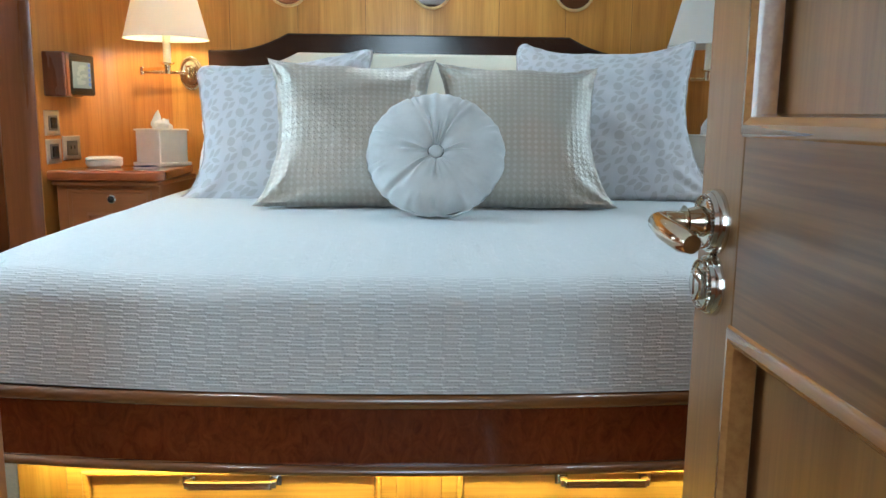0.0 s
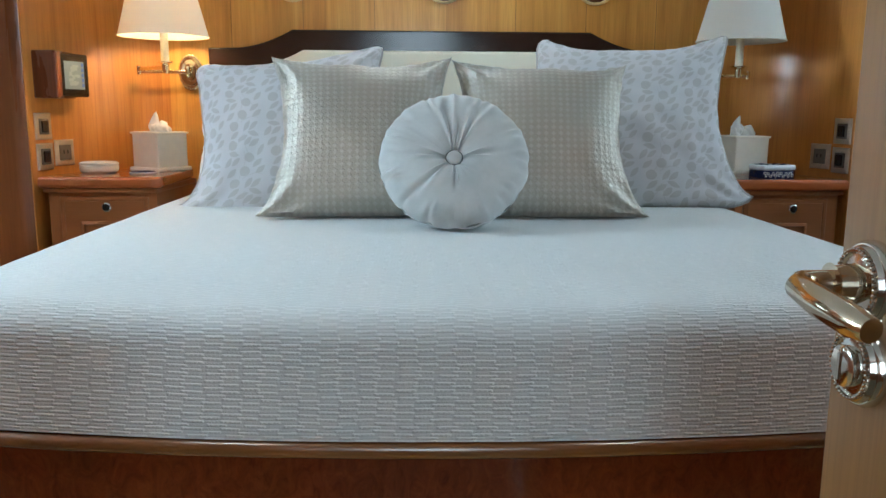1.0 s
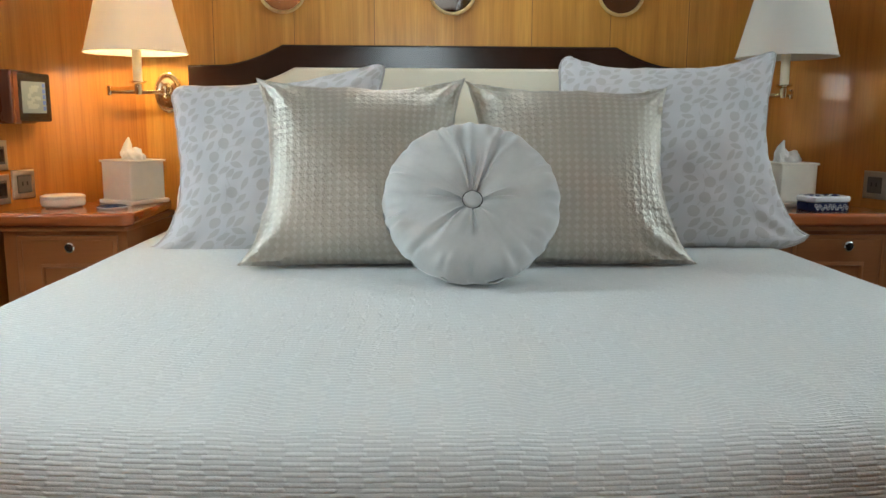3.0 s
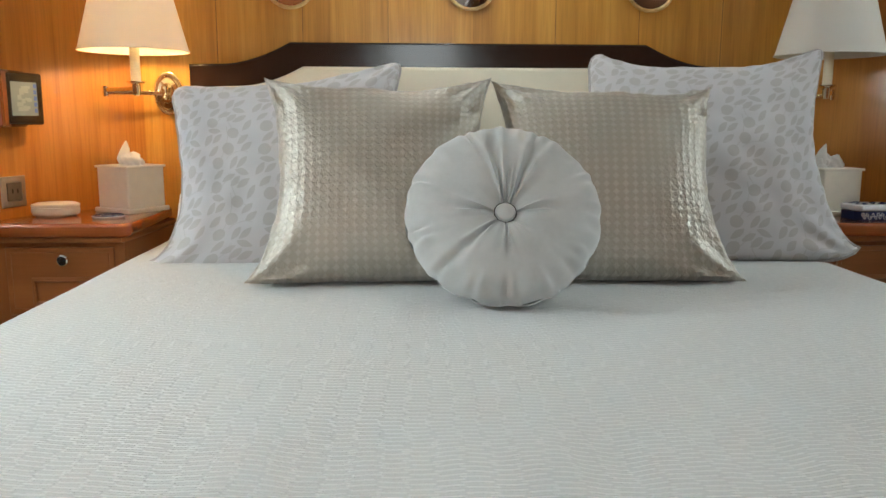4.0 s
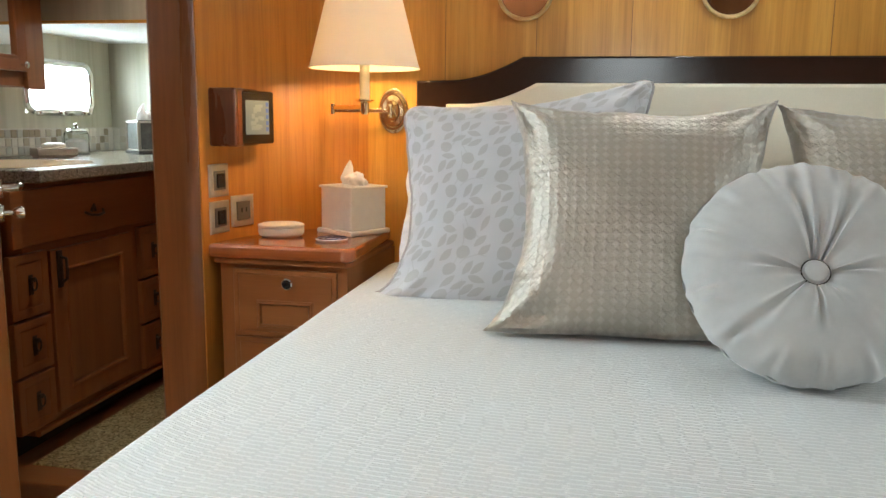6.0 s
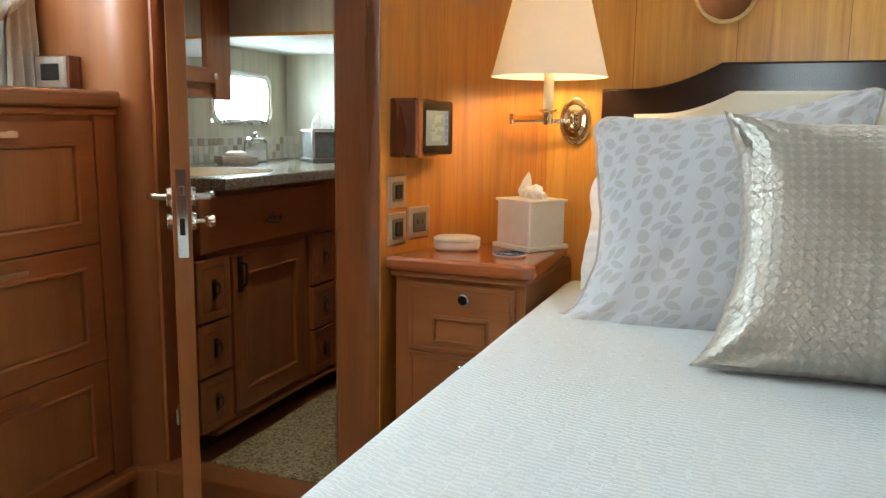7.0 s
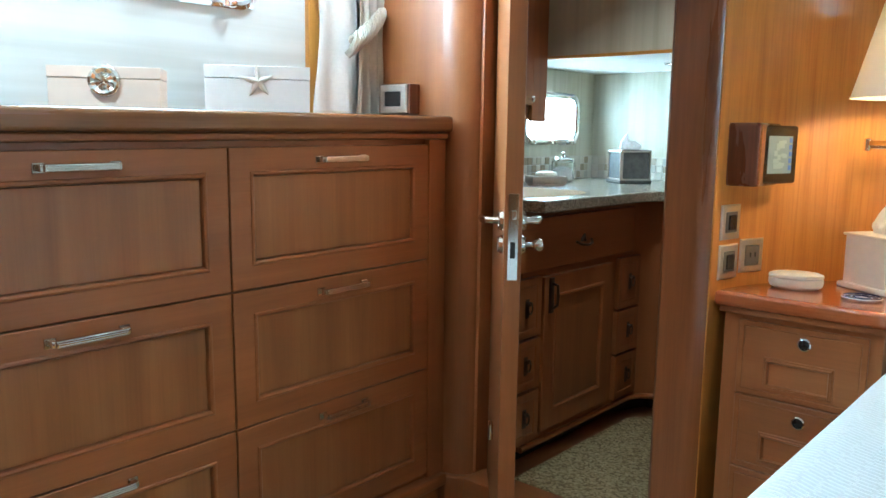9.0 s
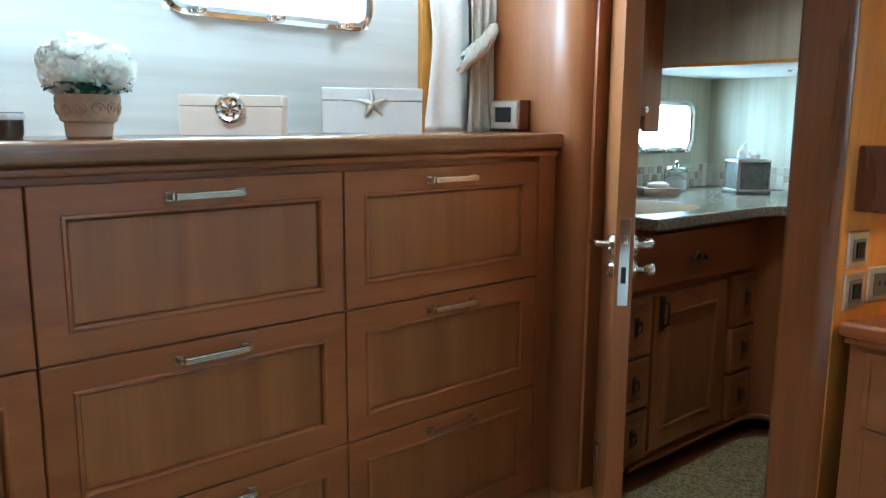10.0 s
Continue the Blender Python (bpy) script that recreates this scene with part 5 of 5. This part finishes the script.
        part("emblem", moved(e, pose(0, -0.002, h * 0.66)), pewter, t, "pewter starfish emblem")
    return t


keepsake_box(-2.29, 1.785, 52, 0.240, 0.095, warm_lit_lacquer, "white lacquered box tinted as if warmly lit, with a round metal emblem", "disc")
keepsake_box(-2.29, 2.20, 54, 0.27, 0.122, white_lacquer, "white lacquered box with a metal starfish", "star")

pot = thing("flower_pot", "beige clay pot of white hydrangeas on the dresser", "flower pot", pose(-2.20, 1.435, dresser_top(1.435)))
part("pot", lathe([(0, 0), (0.040, 0), (0.044, 0.004), (0.046, 0.03), (0.053, 0.034), (0.062, 0.075), (0.060, 0.085), (0.052, 0.083), (0.05, 0.06), (0, 0.055)], 36), clay, pot)
curl = bmesh.new()
for i in range(12):
    a0 = 2 * math.pi * i / 12
    pts = []
    for k in range(13):
        r = 0.014 * (1 - k / 15)
        a = a0 + r * math.cos(k * 0.75 + i) / 0.058
        z = 0.058 + r * math.sin(k * 0.75 + i)
        rad = 0.0545 + (z - 0.034) * 0.2
        pts.append((rad * math.cos(a), rad * math.sin(a), z))
    merge(curl, tube(pts, 0.0024, 5))
part("scrollwork", curl, clay, pot, "raised scrolls round the pot")
rnd = random.Random(11)
for centre in (Vector((0.0, -0.034, 0.138)), Vector((0.02, 0.030, 0.134)), Vector((-0.03, 0.0, 0.150))):
    fl = bmesh.new()
    for i in range(190):
        d = Vector((rnd.gauss(0, 1), rnd.gauss(0, 1), rnd.gauss(0.25, 1))).normalized()
        p = centre + d * rnd.uniform(0.046, 0.056)
        q = d.to_track_quat("Z", "Y").to_matrix().to_4x4() @ pose(0, 0, 0, rnd.uniform(-20, 20), rnd.uniform(-20, 20), rnd.uniform(0, 90))
        for k in range(4):
            a = k * math.pi / 2
            vs = [Vector((0, 0, 0)), Vector((0.011 * math.cos(a - 0.6), 0.011 * math.sin(a - 0.6), 0.003)), Vector((0.014 * math.cos(a), 0.014 * math.sin(a), 0.001)), Vector((0.011 * math.cos(a + 0.6), 0.011 * math.sin(a + 0.6), 0.003))]
            fl.faces.new([fl.verts.new(p + q.to_3x3() @ v) for v in vs])
    part("flower_head", fl, petal, pot, "dense white hydrangea head")
lv = bmesh.new()
for i in range(44):
    a = rnd.uniform(0, 2 * math.pi)
    base = Vector((0.035 * math.cos(a), 0.035 * math.sin(a), 0.088))
    out = Vector((math.cos(a), math.sin(a), rnd.uniform(-0.15, 0.5))).normalized()
    sd = out.cross(Vector((0, 0, 1))).normalized()
    ln, wd = rnd.uniform(0.035, 0.052), rnd.uniform(0.012, 0.018)
    up = Vector((0, 0, 0.012))
    prev = None
    for k in range(6):
        q = k / 5
        wq = wd * math.sin(math.pi * (0.12 + 0.88 * q)) if k < 5 else 0.0008
        cc = base + out * ln * q + up * math.sin(q * 2.6)
        row = [lv.verts.new(cc - sd * wq), lv.verts.new(cc - Vector((0, 0, 0.003))), lv.verts.new(cc + sd * wq)]
        if prev:
            lv.faces.new((prev[0], prev[1], row[1], row[0]))
            lv.faces.new((prev[1], prev[2], row[2], row[1]))
        prev = row
part("leaves", lv, leaf_green, pot, "green leaves under the blooms")

cup = thing("small_cup", "small dark patterned cup on the dresser", "cup", pose(-2.20, 1.285, dresser_top(1.285)))
part("cup_body", lathe([(0, 0), (0.026, 0), (0.030, 0.01), (0.031, 0.05), (0.029, 0.05), (0.027, 0.008), (0, 0.006)], 28), bronze, cup)
part("band", lathe([(0.0315, 0.036), (0.0325, 0.038), (0.0325, 0.046), (0.0315, 0.048)], 28, False), white_glaze, cup, "pale rim band")

outlet = thing("socket_block", "pewter socket plate on a small dark wood block", "socket", pose(-2.332, 2.788, 1.212))
part("block", box(-0.052, 0.082, -0.050, 0.0, -0.047, 0.047, 0.005), dark_box, outlet, "dark wood block")
part("plate", moved(rings_front(0.118, 0.090, [(0, 0.010), (0, 0.002), (0.004, -0.002), (0.020, -0.003), (0.023, 0.0)]), pose(0.013, -0.053, 0)), pewter, outlet, "brushed pewter plate")
part("socket", box(-0.020, 0.046, -0.058, -0.050, -0.023, 0.023, 0.002), black_plastic, outlet, "black socket face")

# curtain, gathered by a plaited tie
structure("trim", box(HULL_L - 0.001, HULL_L + 0.02, 2.53, 2.60, D_TOP + 0.002, CEIL - 0.002, 0.004), teak_wall, "light teak strip beside the window", "trim")
curtain = thing("curtain", "cream curtain gathered by a plaited tie beside the window", "curtain", pose(-2.43, 2.66, D_TOP + 0.002))
cloth = plain("cream_curtain_cloth", (0.45, 0.41, 0.34), 0.8, 0, 0.06, 90, 0.3, 0.3)
lining = plain("white_curtain_lining", (0.92, 0.91, 0.88), 0.8, 0, 0.03, 90, 0.2, 0.2)


def drape(y0, y1, waist, pleats, thick, mat, name, label, shift=0.0):
    bm = bmesh.new()
    nz, ny = 40, 90
    rows = []
    for j in range(nz + 1):
        z = 0.80 * j / nz
        pull = math.exp(-((z - 0.27) / 0.16) ** 2)
        row = []
        for i in range(ny + 1):
            u = i / ny
            y = y0 + (y1 - y0) * u
            y = y + (waist - y) * 0.14 * pull
            x = shift + thick * (1 - 0.45 * pull) * math.sin(u * pleats * 2 * math.pi + 0.8 * math.sin(z * 5))
            x += 0.006 * noise.noise(Vector((y * 9, z * 7, 3.0)))
            row.append(bm.verts.new((x, y, z)))
        rows.append(row)
    for a, b in zip(rows, rows[1:]):
        for i in range(ny):
            bm.faces.new((a[i], a[i + 1], b[i + 1], b[i]))
    c = part(name, bm, mat, curtain, label)
    mod = c.modifiers.new("thickness", "SOLIDIFY")
    mod.thickness = 0.002
    return c


drape(-0.14, 0.045, 0.06, 1.6, 0.009, lining, "lining", "sunlit white lining", -0.022)
drape(0.01, 0.128, 0.095, 3.0, 0.014, cloth, "drape", "cream pleated drape", 0.01)
tie = bmesh.new()
for s in range(3):
    pts = []
    for k in range(60):
        q = k / 59
        y = 0.104 - 0.130 * q
        z = 0.315 - 0.105 * q
        ph = q * 17 + s * 2 * math.pi / 3
        pts.append((0.042 + 0.008 * math.cos(ph * 2) - 0.03 * abs(q - 0.45), y + 0.010 * math.sin(ph), z + 0.027 * math.sin(ph)))
    merge(tie, tube(pts, 0.0125, 8))
part("tie_back", tie, cloth, curtain, "plaited cream tie-back")

# ---- bathroom door ----
HINGE = (-2.036, 2.935)
bd = thing("door_1", "teak bathroom door standing ajar with nickel levers", "door", pose(HINGE[0], HINGE[1], 0.006, 0, 0, -50), kind="structure")
W = 0.60
part("leaf", box(0.0, W, -0.022, 0.022, 0.0, 1.88, 0.003), teak_v, bd)
plate = box(W - 0.0005, W + 0.0022, -0.0125, 0.0125, 0.745, 0.958, 0.001)
part("lock_plate", plate, nickel, bd, "polished nickel lock plate")
part("latch", box(W + 0.002, W + 0.010, -0.007, 0.007, 0.895, 0.918, 0.002), nickel, bd)
part("bolt", box(W + 0.002, W + 0.0035, -0.006, 0.006, 0.80, 0.84, 0.001), dark_gap, bd)


def rosette(radius):
    r = radius
    bm = lathe([(0, 0.0), (r, 0.0), (r, 0.004), (r * 0.93, 0.007), (r * 0.90, 0.007), (r * 0.85, 0.010), (r * 0.72, 0.011), (r * 0.69, 0.010), (r * 0.5, 0.011), (0, 0.012)], 40)
    for i in range(40):
        a = 2 * math.pi * i / 40
        bmesh.ops.create_icosphere(bm, subdivisions=1, radius=r * 0.055, matrix=pose(r * 0.78 * math.cos(a), r * 0.78 * math.sin(a), 0.0115))
    return bm


def lever_set(parent, along, z, face, towards, mat):
    """Rosette, neck and grip on one face (+1 or -1 in local y); the grip runs along x * towards."""
    ros = part("rosette", moved(rosette(0.026), pose(along, face * 0.022, z, -90 * face, 0, 0)), mat, parent, "beaded nickel rosette")
    pts = [(along, face * 0.026, z), (along, face * 0.045, z), (along + towards * 0.004, face * 0.062, z), (along + towards * 0.022, face * 0.070, z), (along + towards * 0.065, face * 0.072, z - 0.002), (along + towards * 0.105, face * 0.070, z - 0.004)]
    bm = tube(pts, [0.0095, 0.0085, 0.0095, 0.0095, 0.0105, 0.0085], 14)
    part("lever", bm, mat, parent, "polished nickel lever")


for face in (-1, 1):
    lever_set(bd, W - 0.045, 0.888, face, -1, nickel)
    part("rosette", moved(rosette(0.023), pose(W - 0.045, face * 0.022, 0.828, -90 * face, 0, 0)), nickel, bd, "beaded nickel rosette")
part("thumb_turn", moved(lathe([(0, 0.01), (0.006, 0.01), (0.006, 0.03), (0.012, 0.034), (0.016, 0.045), (0.013, 0.055), (0, 0.058)], 16), pose(W - 0.045, 0.022, 0.828, -90, 0, 0)), nickel, bd, "turn knob")
part("catch", box(W - 0.30, W - 0.27, -0.034, -0.022, 0.225, 0.275, 0.004), nickel, bd, "small door catch")
structure("threshold", box(-2.05, -1.412, 2.79, 2.90, FLOOR, 0.012, 0.006), teak_x, "dark teak threshold of the bathroom", "threshold")
structure("trim", box(-2.062, -2.045, 2.85, 2.975, 0.013, 1.899, 0.004), teak_v, "teak door casing", "trim")

# ---- bathroom ----
structure("floor_bath", box(-2.55, -1.412, 2.902, 4.36, FLOOR, -0.001, 0), teak_y, "dark teak bathroom floor", "floor")
solid("bath_mat", prism([(-1.935, 2.91), (-1.415, 2.91), (-1.415, 3.80), (-1.84, 3.80), (-1.935, 3.66)], 0.0, 0.010, 0.004), mat_weave, "speckled beige woven carpet runner before the vanity", "rug")
van = thing("vanity", "dark teak bathroom vanity with framed door and small drawers", "vanity", pose(-1.955, 0, 0))
inner = arc(0.10, 3.66, 0.10, 0.12, 180, 90, 8)
body = [(-0.59, 2.955), (0.0, 2.955), (0.0, 3.66)] + inner[1:] + [(0.54, 3.78), (0.54, 4.355), (-0.59, 4.355)]
part("carcass", prism(body, 0.075, 0.865), teak_v, van, "teak carcass")
kick = [(-0.5, 2.96), (-0.07, 2.96), (-0.07, 3.70), (0.0, 3.86), (0.54, 3.86), (0.54, 4.3), (-0.5, 4.3)]
part("toe_kick", prism(kick, 0.0, 0.0745), dark_gap, van, "dark recessed toe kick")
part("base_rail", tube([(0.006, 2.96, 0.082), (0.006, 3.66, 0.082)] + [(x + 0.004, y - 0.004, 0.082) for x, y in inner[1:]] + [(0.53, 3.775, 0.082)], 0.011, 8), teak_v, van, "rounded base rail")
m_front = lambda y, z: pose(0.022, y, z, 0, 0, 90)
vd = panel_drawer(van, m_front(3.275, 0.385), 0.445, 0.525, 0.075, "cabinet_door", (teak_v, teak_panel), pull=False)
hd = box(-0.012, 0.012, -0.008, 0.0, -0.06, 0.06, 0.003)
merge(hd, tube([(0, -0.005, 0.04), (0, -0.028, 0.035), (0, -0.030, 0.0), (0, -0.028, -0.03), (0, -0.008, -0.045)], 0.005, 8))
part("handle", moved(hd, pose(-0.188, 0, 0.20)), bronze, vd, "dark bronze drop handle")


def drop_pull(parent):
    bm = lathe([(0, 0.0), (0.007, 0.0), (0.005, 0.010), (0.008, 0.014), (0, 0.018)], 12)
    moved(bm, pose(0, 0, 0.018, 90, 0, 0))
    merge(bm, tube([(0.011 * math.sin(a), -0.013, 0.004 - 0.016 * math.cos(a) * 1.2) for a in np.linspace(0, 2 * math.pi, 18, endpoint=False)], 0.0028, 6, True))
    box(-0.010, 0.010, -0.002, 0.0, -0.03, 0.032, 0.001, bm=bm)
    part("handle", bm, bronze, parent, "dark bronze drop pull")


for y in (2.955, 3.635):
    for z0, z1 in ((0.462, 0.655), (0.288, 0.452), (0.108, 0.278)):
        d = part("drawer", rings_front(0.165, z1 - z0, [(0, 0.02), (0, 0.002), (0.002, 0), (0.024, 0), (0.028, 0.003), (0.034, 0.001)]), teak_v, van, "", m_front(y, (z0 + z1) / 2))
        drop_pull(d)
ap = part("apron", rings_front(0.76, 0.17, [(0, 0.02), (0, 0.002), (0.002, 0), (0.004, 0)]), teak_x, van, "", m_front(3.275, 0.76))
bp = tube([(-0.05, -0.006, 0.006), (-0.035, -0.020, -0.004), (0, -0.026, -0.008), (0.035, -0.020, -0.004), (0.05, -0.006, 0.006)], 0.0045, 8)
merge(bp, tube([(-0.012, -0.004, 0.004), (0, -0.008, 0.026), (0.012, -0.004, 0.004)], 0.005, 6))
part("handle", moved(bp, pose(0, 0, -0.015)), bronze, ap, "ornate bronze bail pull")

lip = arc(0.175, 3.60, 0.10, 0.12, 180, 90, 8)
slab = [(-0.594, 2.957), (0.075, 2.957), (0.075, 3.60)] + lip[1:] + [(0.542, 3.72), (0.542, 4.357), (-0.594, 4.357)]
ct = thing("countertop", "speckled beige granite vanity top", "countertop", pose(-1.955, 0, 0))
part("slab", prism(slab, 0.866, 0.905, 0.006), granite, ct)
rimb = []
for k in range(40):
    a = 2 * math.pi * k / 40
    rimb.append((-0.21 + 0.20 * math.copysign(abs(math.cos(a)) ** 0.6, math.cos(a)), 3.22 + 0.22 * math.copysign(abs(math.sin(a)) ** 0.6, math.sin(a)), 0.9065))
basin = bmesh.new()
loops = []
for grow, z in ((1.0, 0.9055), (0.97, 0.9085), (0.92, 0.907), (0.86, 0.9062)):
    loops.append([basin.verts.new((-0.21 + (x + 0.21) * grow, 3.22 + (y - 3.22) * grow, z)) for x, y, _ in rimb])
for p, q in zip(loops, loops[1:]):
    for i in range(40):
        basin.faces.new((p[i], p[(i + 1) % 40], q[(i + 1) % 40], q[i]))
basin.faces.new(loops[-1])
bmesh.ops.recalc_face_normals(basin, faces=basin.faces)
solid("wash_basin", basin, basin_cream, "cream oval wash basin set in the granite", "basin", pose(-1.955, 0, 0))

# soffit with its light, wall cabinet
sof = structure("soffit", box(-2.549, -1.411, 3.60, 4.359, 1.412, CEIL - 0.001, 0), bath_paper, "striped papered soffit over the vanity", "soffit")
structure("soffit_underside", box(-2.549, -1.411, 3.602, 4.359, 1.402, 1.4115, 0), white_paint, "white underside of the soffit", "soffit")
structure("trim", box(-2.549, -1.411, 3.590, 3.5995, 1.400, 1.412, 0.002), teak_wall, "teak edge strip under the soffit", "trim")


def downlight(x, y, z):
    t = thing("downlight", "small recessed downlight, unseen and added for fill except in the soffit", "downlight", pose(x, y, z), "recessed downlights", "structure")
    part("ring", lathe([(0.020, -0.003), (0.032, -0.004), (0.036, 0.0), (0.020, 0.0)], 28, False), chrome, t)
    part("lens", lathe([(0, -0.0015), (0.0195, -0.0015), (0.0195, 0.0), (0, 0.0)], 24), lamp_lens, t, "glowing lens")
    return t


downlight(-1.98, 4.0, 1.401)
# Fittings for the added fill lamps, out of view.
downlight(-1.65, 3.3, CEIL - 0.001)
for x, y, _ in ADDED_DOWNLIGHTS:
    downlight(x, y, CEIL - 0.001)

cab = thing("wall_cabinet", "teak bathroom wall cabinet with a glazed door", "cabinet", pose(-2.3, 0, 0))
part("case", box(-0.249, -0.020, 2.955, 3.575, 1.168, 1.90, 0.003), teak_v, cab)
part("stile", box(-0.019, 0.0, 3.478, 3.575, 1.158, 1.90, 0.004), teak_v, cab)
cdoor = part("cabinet_door", frame_ring(0.47, 0.68, 0.055, 0.018), teak_v, cab, "", pose(0.004, 3.238, 1.56, 0, 0, 90))
gl = part("glass", rings_front(0.366, 0.576, [(0, 0.012), (0, 0.009)]), mirror_glass, cdoor, "mirrored pane")
kn = lathe([(0, 0), (0.005, 0), (0.005, 0.012), (0.012, 0.018), (0.012, 0.024), (0, 0.027)], 16)
part("knob", moved(kn, pose(0.207, 0, -0.318, 90, 0, 0)), chrome, cdoor, "chrome knob")

# things on the vanity
tissue_box(-2.20, 4.085, 54, "grey stone tissue box in a pewter frame on the vanity", "bathroom accessories", stone_grey, 0.13, 0.145, 0.9055, pewter)
edge = thing("soap_dish", "square pewter soap dish with a cream soap", "soap dish", pose(-2.335, 3.64, 0.9055, 0, 0, 54))
part("tray", box(-0.075, 0.075, -0.05, 0.05, 0.006, 0.032, 0.006), pewter, edge)
part("foot", box(-0.068, 0.068, -0.043, 0.043, 0.0, 0.0058, 0.001), pewter, edge)
part("rim", tube([(-0.072, -0.047, 0.033), (0.072, -0.047, 0.033), (0.072, 0.047, 0.033), (-0.072, 0.047, 0.033)], 0.004, 6, True), pewter, edge)
so = lathe([(0, 0), (0.030, 0.0), (0.038, 0.008), (0.036, 0.018), (0.02, 0.024), (0, 0.025)], 26)
bmesh.ops.scale(so, vec=(1.2, 0.8, 1), verts=so.verts)
solid("soap_bar", so, ceramic, "cream oval soap bar in its dish", "soap", pose(-2.335, 3.64, 0.938, 0, 0, 54))
jar = thing("glass_jar", "clear glass jar with a chrome lid on the vanity", "jar", pose(-2.44, 3.93, 0.9055))
gj = part("jar_body", lathe([(0, 0), (0.046, 0), (0.050, 0.006), (0.050, 0.085), (0.044, 0.092), (0.042, 0.092), (0.047, 0.083), (0.047, 0.010), (0, 0.008)], 32), clear_glass, jar)
gj.visible_shadow = False
part("lid", lathe([(0, 0.092), (0.051, 0.092), (0.052, 0.098), (0.045, 0.106), (0.012, 0.110), (0.006, 0.114), (0.009, 0.124), (0, 0.130)], 32), chrome, jar, "chrome domed lid")
part("cotton", lathe([(0, 0.010), (0.043, 0.010), (0.044, 0.05), (0.03, 0.062), (0, 0.066)], 20), tissue_paper, jar, "white cotton wool")

# ---- entrance door ----
ed = thing("door_2", "panelled teak entrance door standing wide open", "door", Matrix.Translation((0, 0, 0.94)) @ Matrix.Scale(1.09, 4) @ pose(0.235, -0.02, -0.94, 0, 0, 90), kind="structure")
# local x runs from the hinge towards the latch, the cabin-side face looks along +y
EW, TH = 0.657, 0.042


def rail(x0, x1, z0, z1, name, mat):
    part(name, box(x0, x1, -TH, 0.0, z0, z1, 0.0015), mat, ed)


rail(0.0, 0.078, FLOOR + 0.092, 1.86, "stile", door_v)
rail(EW - 0.077, EW, FLOOR + 0.092, 1.86, "stile", door_v)
door_x = wood("door_teak_rail", *DOORTEAK, 0, 0.3, 0.4, 0.65)
rail(0.0785, EW - 0.0775, 0.785, 0.931, "rail", door_x)
rail(0.0785, EW - 0.0775, 1.72, 1.86, "rail", door_x)
rail(0.0785, EW - 0.0775, FLOOR + 0.092, 0.05, "rail", door_x)
for z0, z1 in ((0.931, 1.72), (0.05, 0.785)):
    part("panel", box(0.0785, EW - 0.0775, -TH + 0.014, -0.020, z0 + 0.0005, z1 - 0.0005, 0), door_v, ed)
    ringm = frame_ring(EW - 0.156, z1 - z0, 0.012, 0.016, 0.010)
    moved(ringm, Matrix.Translation((EW / 2 + 0.0005, 0.0, (z0 + z1) / 2)) @ pose(0, 0, 0, 0, 0, 180))
    part("bead", ringm, bead_wood, ed, "rounded glossy bead")
lx = EW - 0.037
part("rosette", moved(rosette(0.0255), pose(lx, 0.0, 0.861, -90, 0, 0)), nickel, ed, "beaded nickel rosette")
part("rosette", moved(rosette(0.0245), pose(lx, -0.001, 0.8115, -90, 0, 0)), nickel, ed, "beaded nickel rosette")
neck = tube([(lx, 0.006, 0.861), (lx, 0.024, 0.861), (lx, 0.026, 0.861)], [0.0125, 0.0105, 0.0125], 18)
merge(neck, tube([(lx, 0.012, 0.861), (lx, 0.030, 0.8615), (lx, 0.036, 0.862), (lx - 0.003, 0.044, 0.8625), (lx - 0.012, 0.050, 0.862), (lx - 0.04, 0.052, 0.860), (lx - 0.07, 0.050, 0.857), (lx - 0.082, 0.048, 0.856)], [0.0085, 0.0075, 0.007, 0.007, 0.0075, 0.0085, 0.0085, 0.0065], 18))
part("lever", neck, reflection_tinted_nickel, ed, "polished nickel lever")
tt = lathe([(0, 0.010), (0.011, 0.010), (0.0125, 0.012), (0.0125, 0.015), (0.010, 0.0165), (0, 0.017)], 24)
box(-0.0012, 0.0012, -0.008, 0.008, 0.0165, 0.0178, 0, bm=tt)
part("thumb_turn", moved(tt, pose(lx, -0.001, 0.8115, -90, 0, 0)), nickel, ed, "round thumb turn")

# ---- mosaic splashback, tile by tile ----
def tile_mesh():
    me = bpy.data.meshes.new("tile")
    bm = box(-0.0155, 0.0155, -0.004, 0.0, -0.0155, 0.0155, 0.0015, 1)
    bm.to_mesh(me)
    bm.free()
    me.materials.append(tile_mix)
    return me


TILE = tile_mesh()
grout = plain("pale_grout", (0.55, 0.52, 0.46), 0.8)
end_bed = structure("splashback_end", box(-2.549, -1.412, 4.3555, 4.3598, 0.906, 1.012, 0), grout, "beige mosaic splashback along the end wall", "splashback")
side_bed = structure("splashback_side", box(-2.5498, -2.5455, 3.0, 4.355, 0.906, 1.012, 0), grout, "beige mosaic splashback under the window", "splashback")
for r in range(3):
    for c in range(32):
        t = new("tile", TILE)
        t.parent = end_bed
        t.matrix_local = pose(-2.525 + 0.034 * c, 4.3553, 0.924 + 0.034 * r)
    for c in range(38):
        t = new("tile", TILE)
        t.parent = side_bed
        t.matrix_local = pose(-2.5453, 3.04 + 0.034 * c, 0.924 + 0.034 * r, 0, 0, 90)
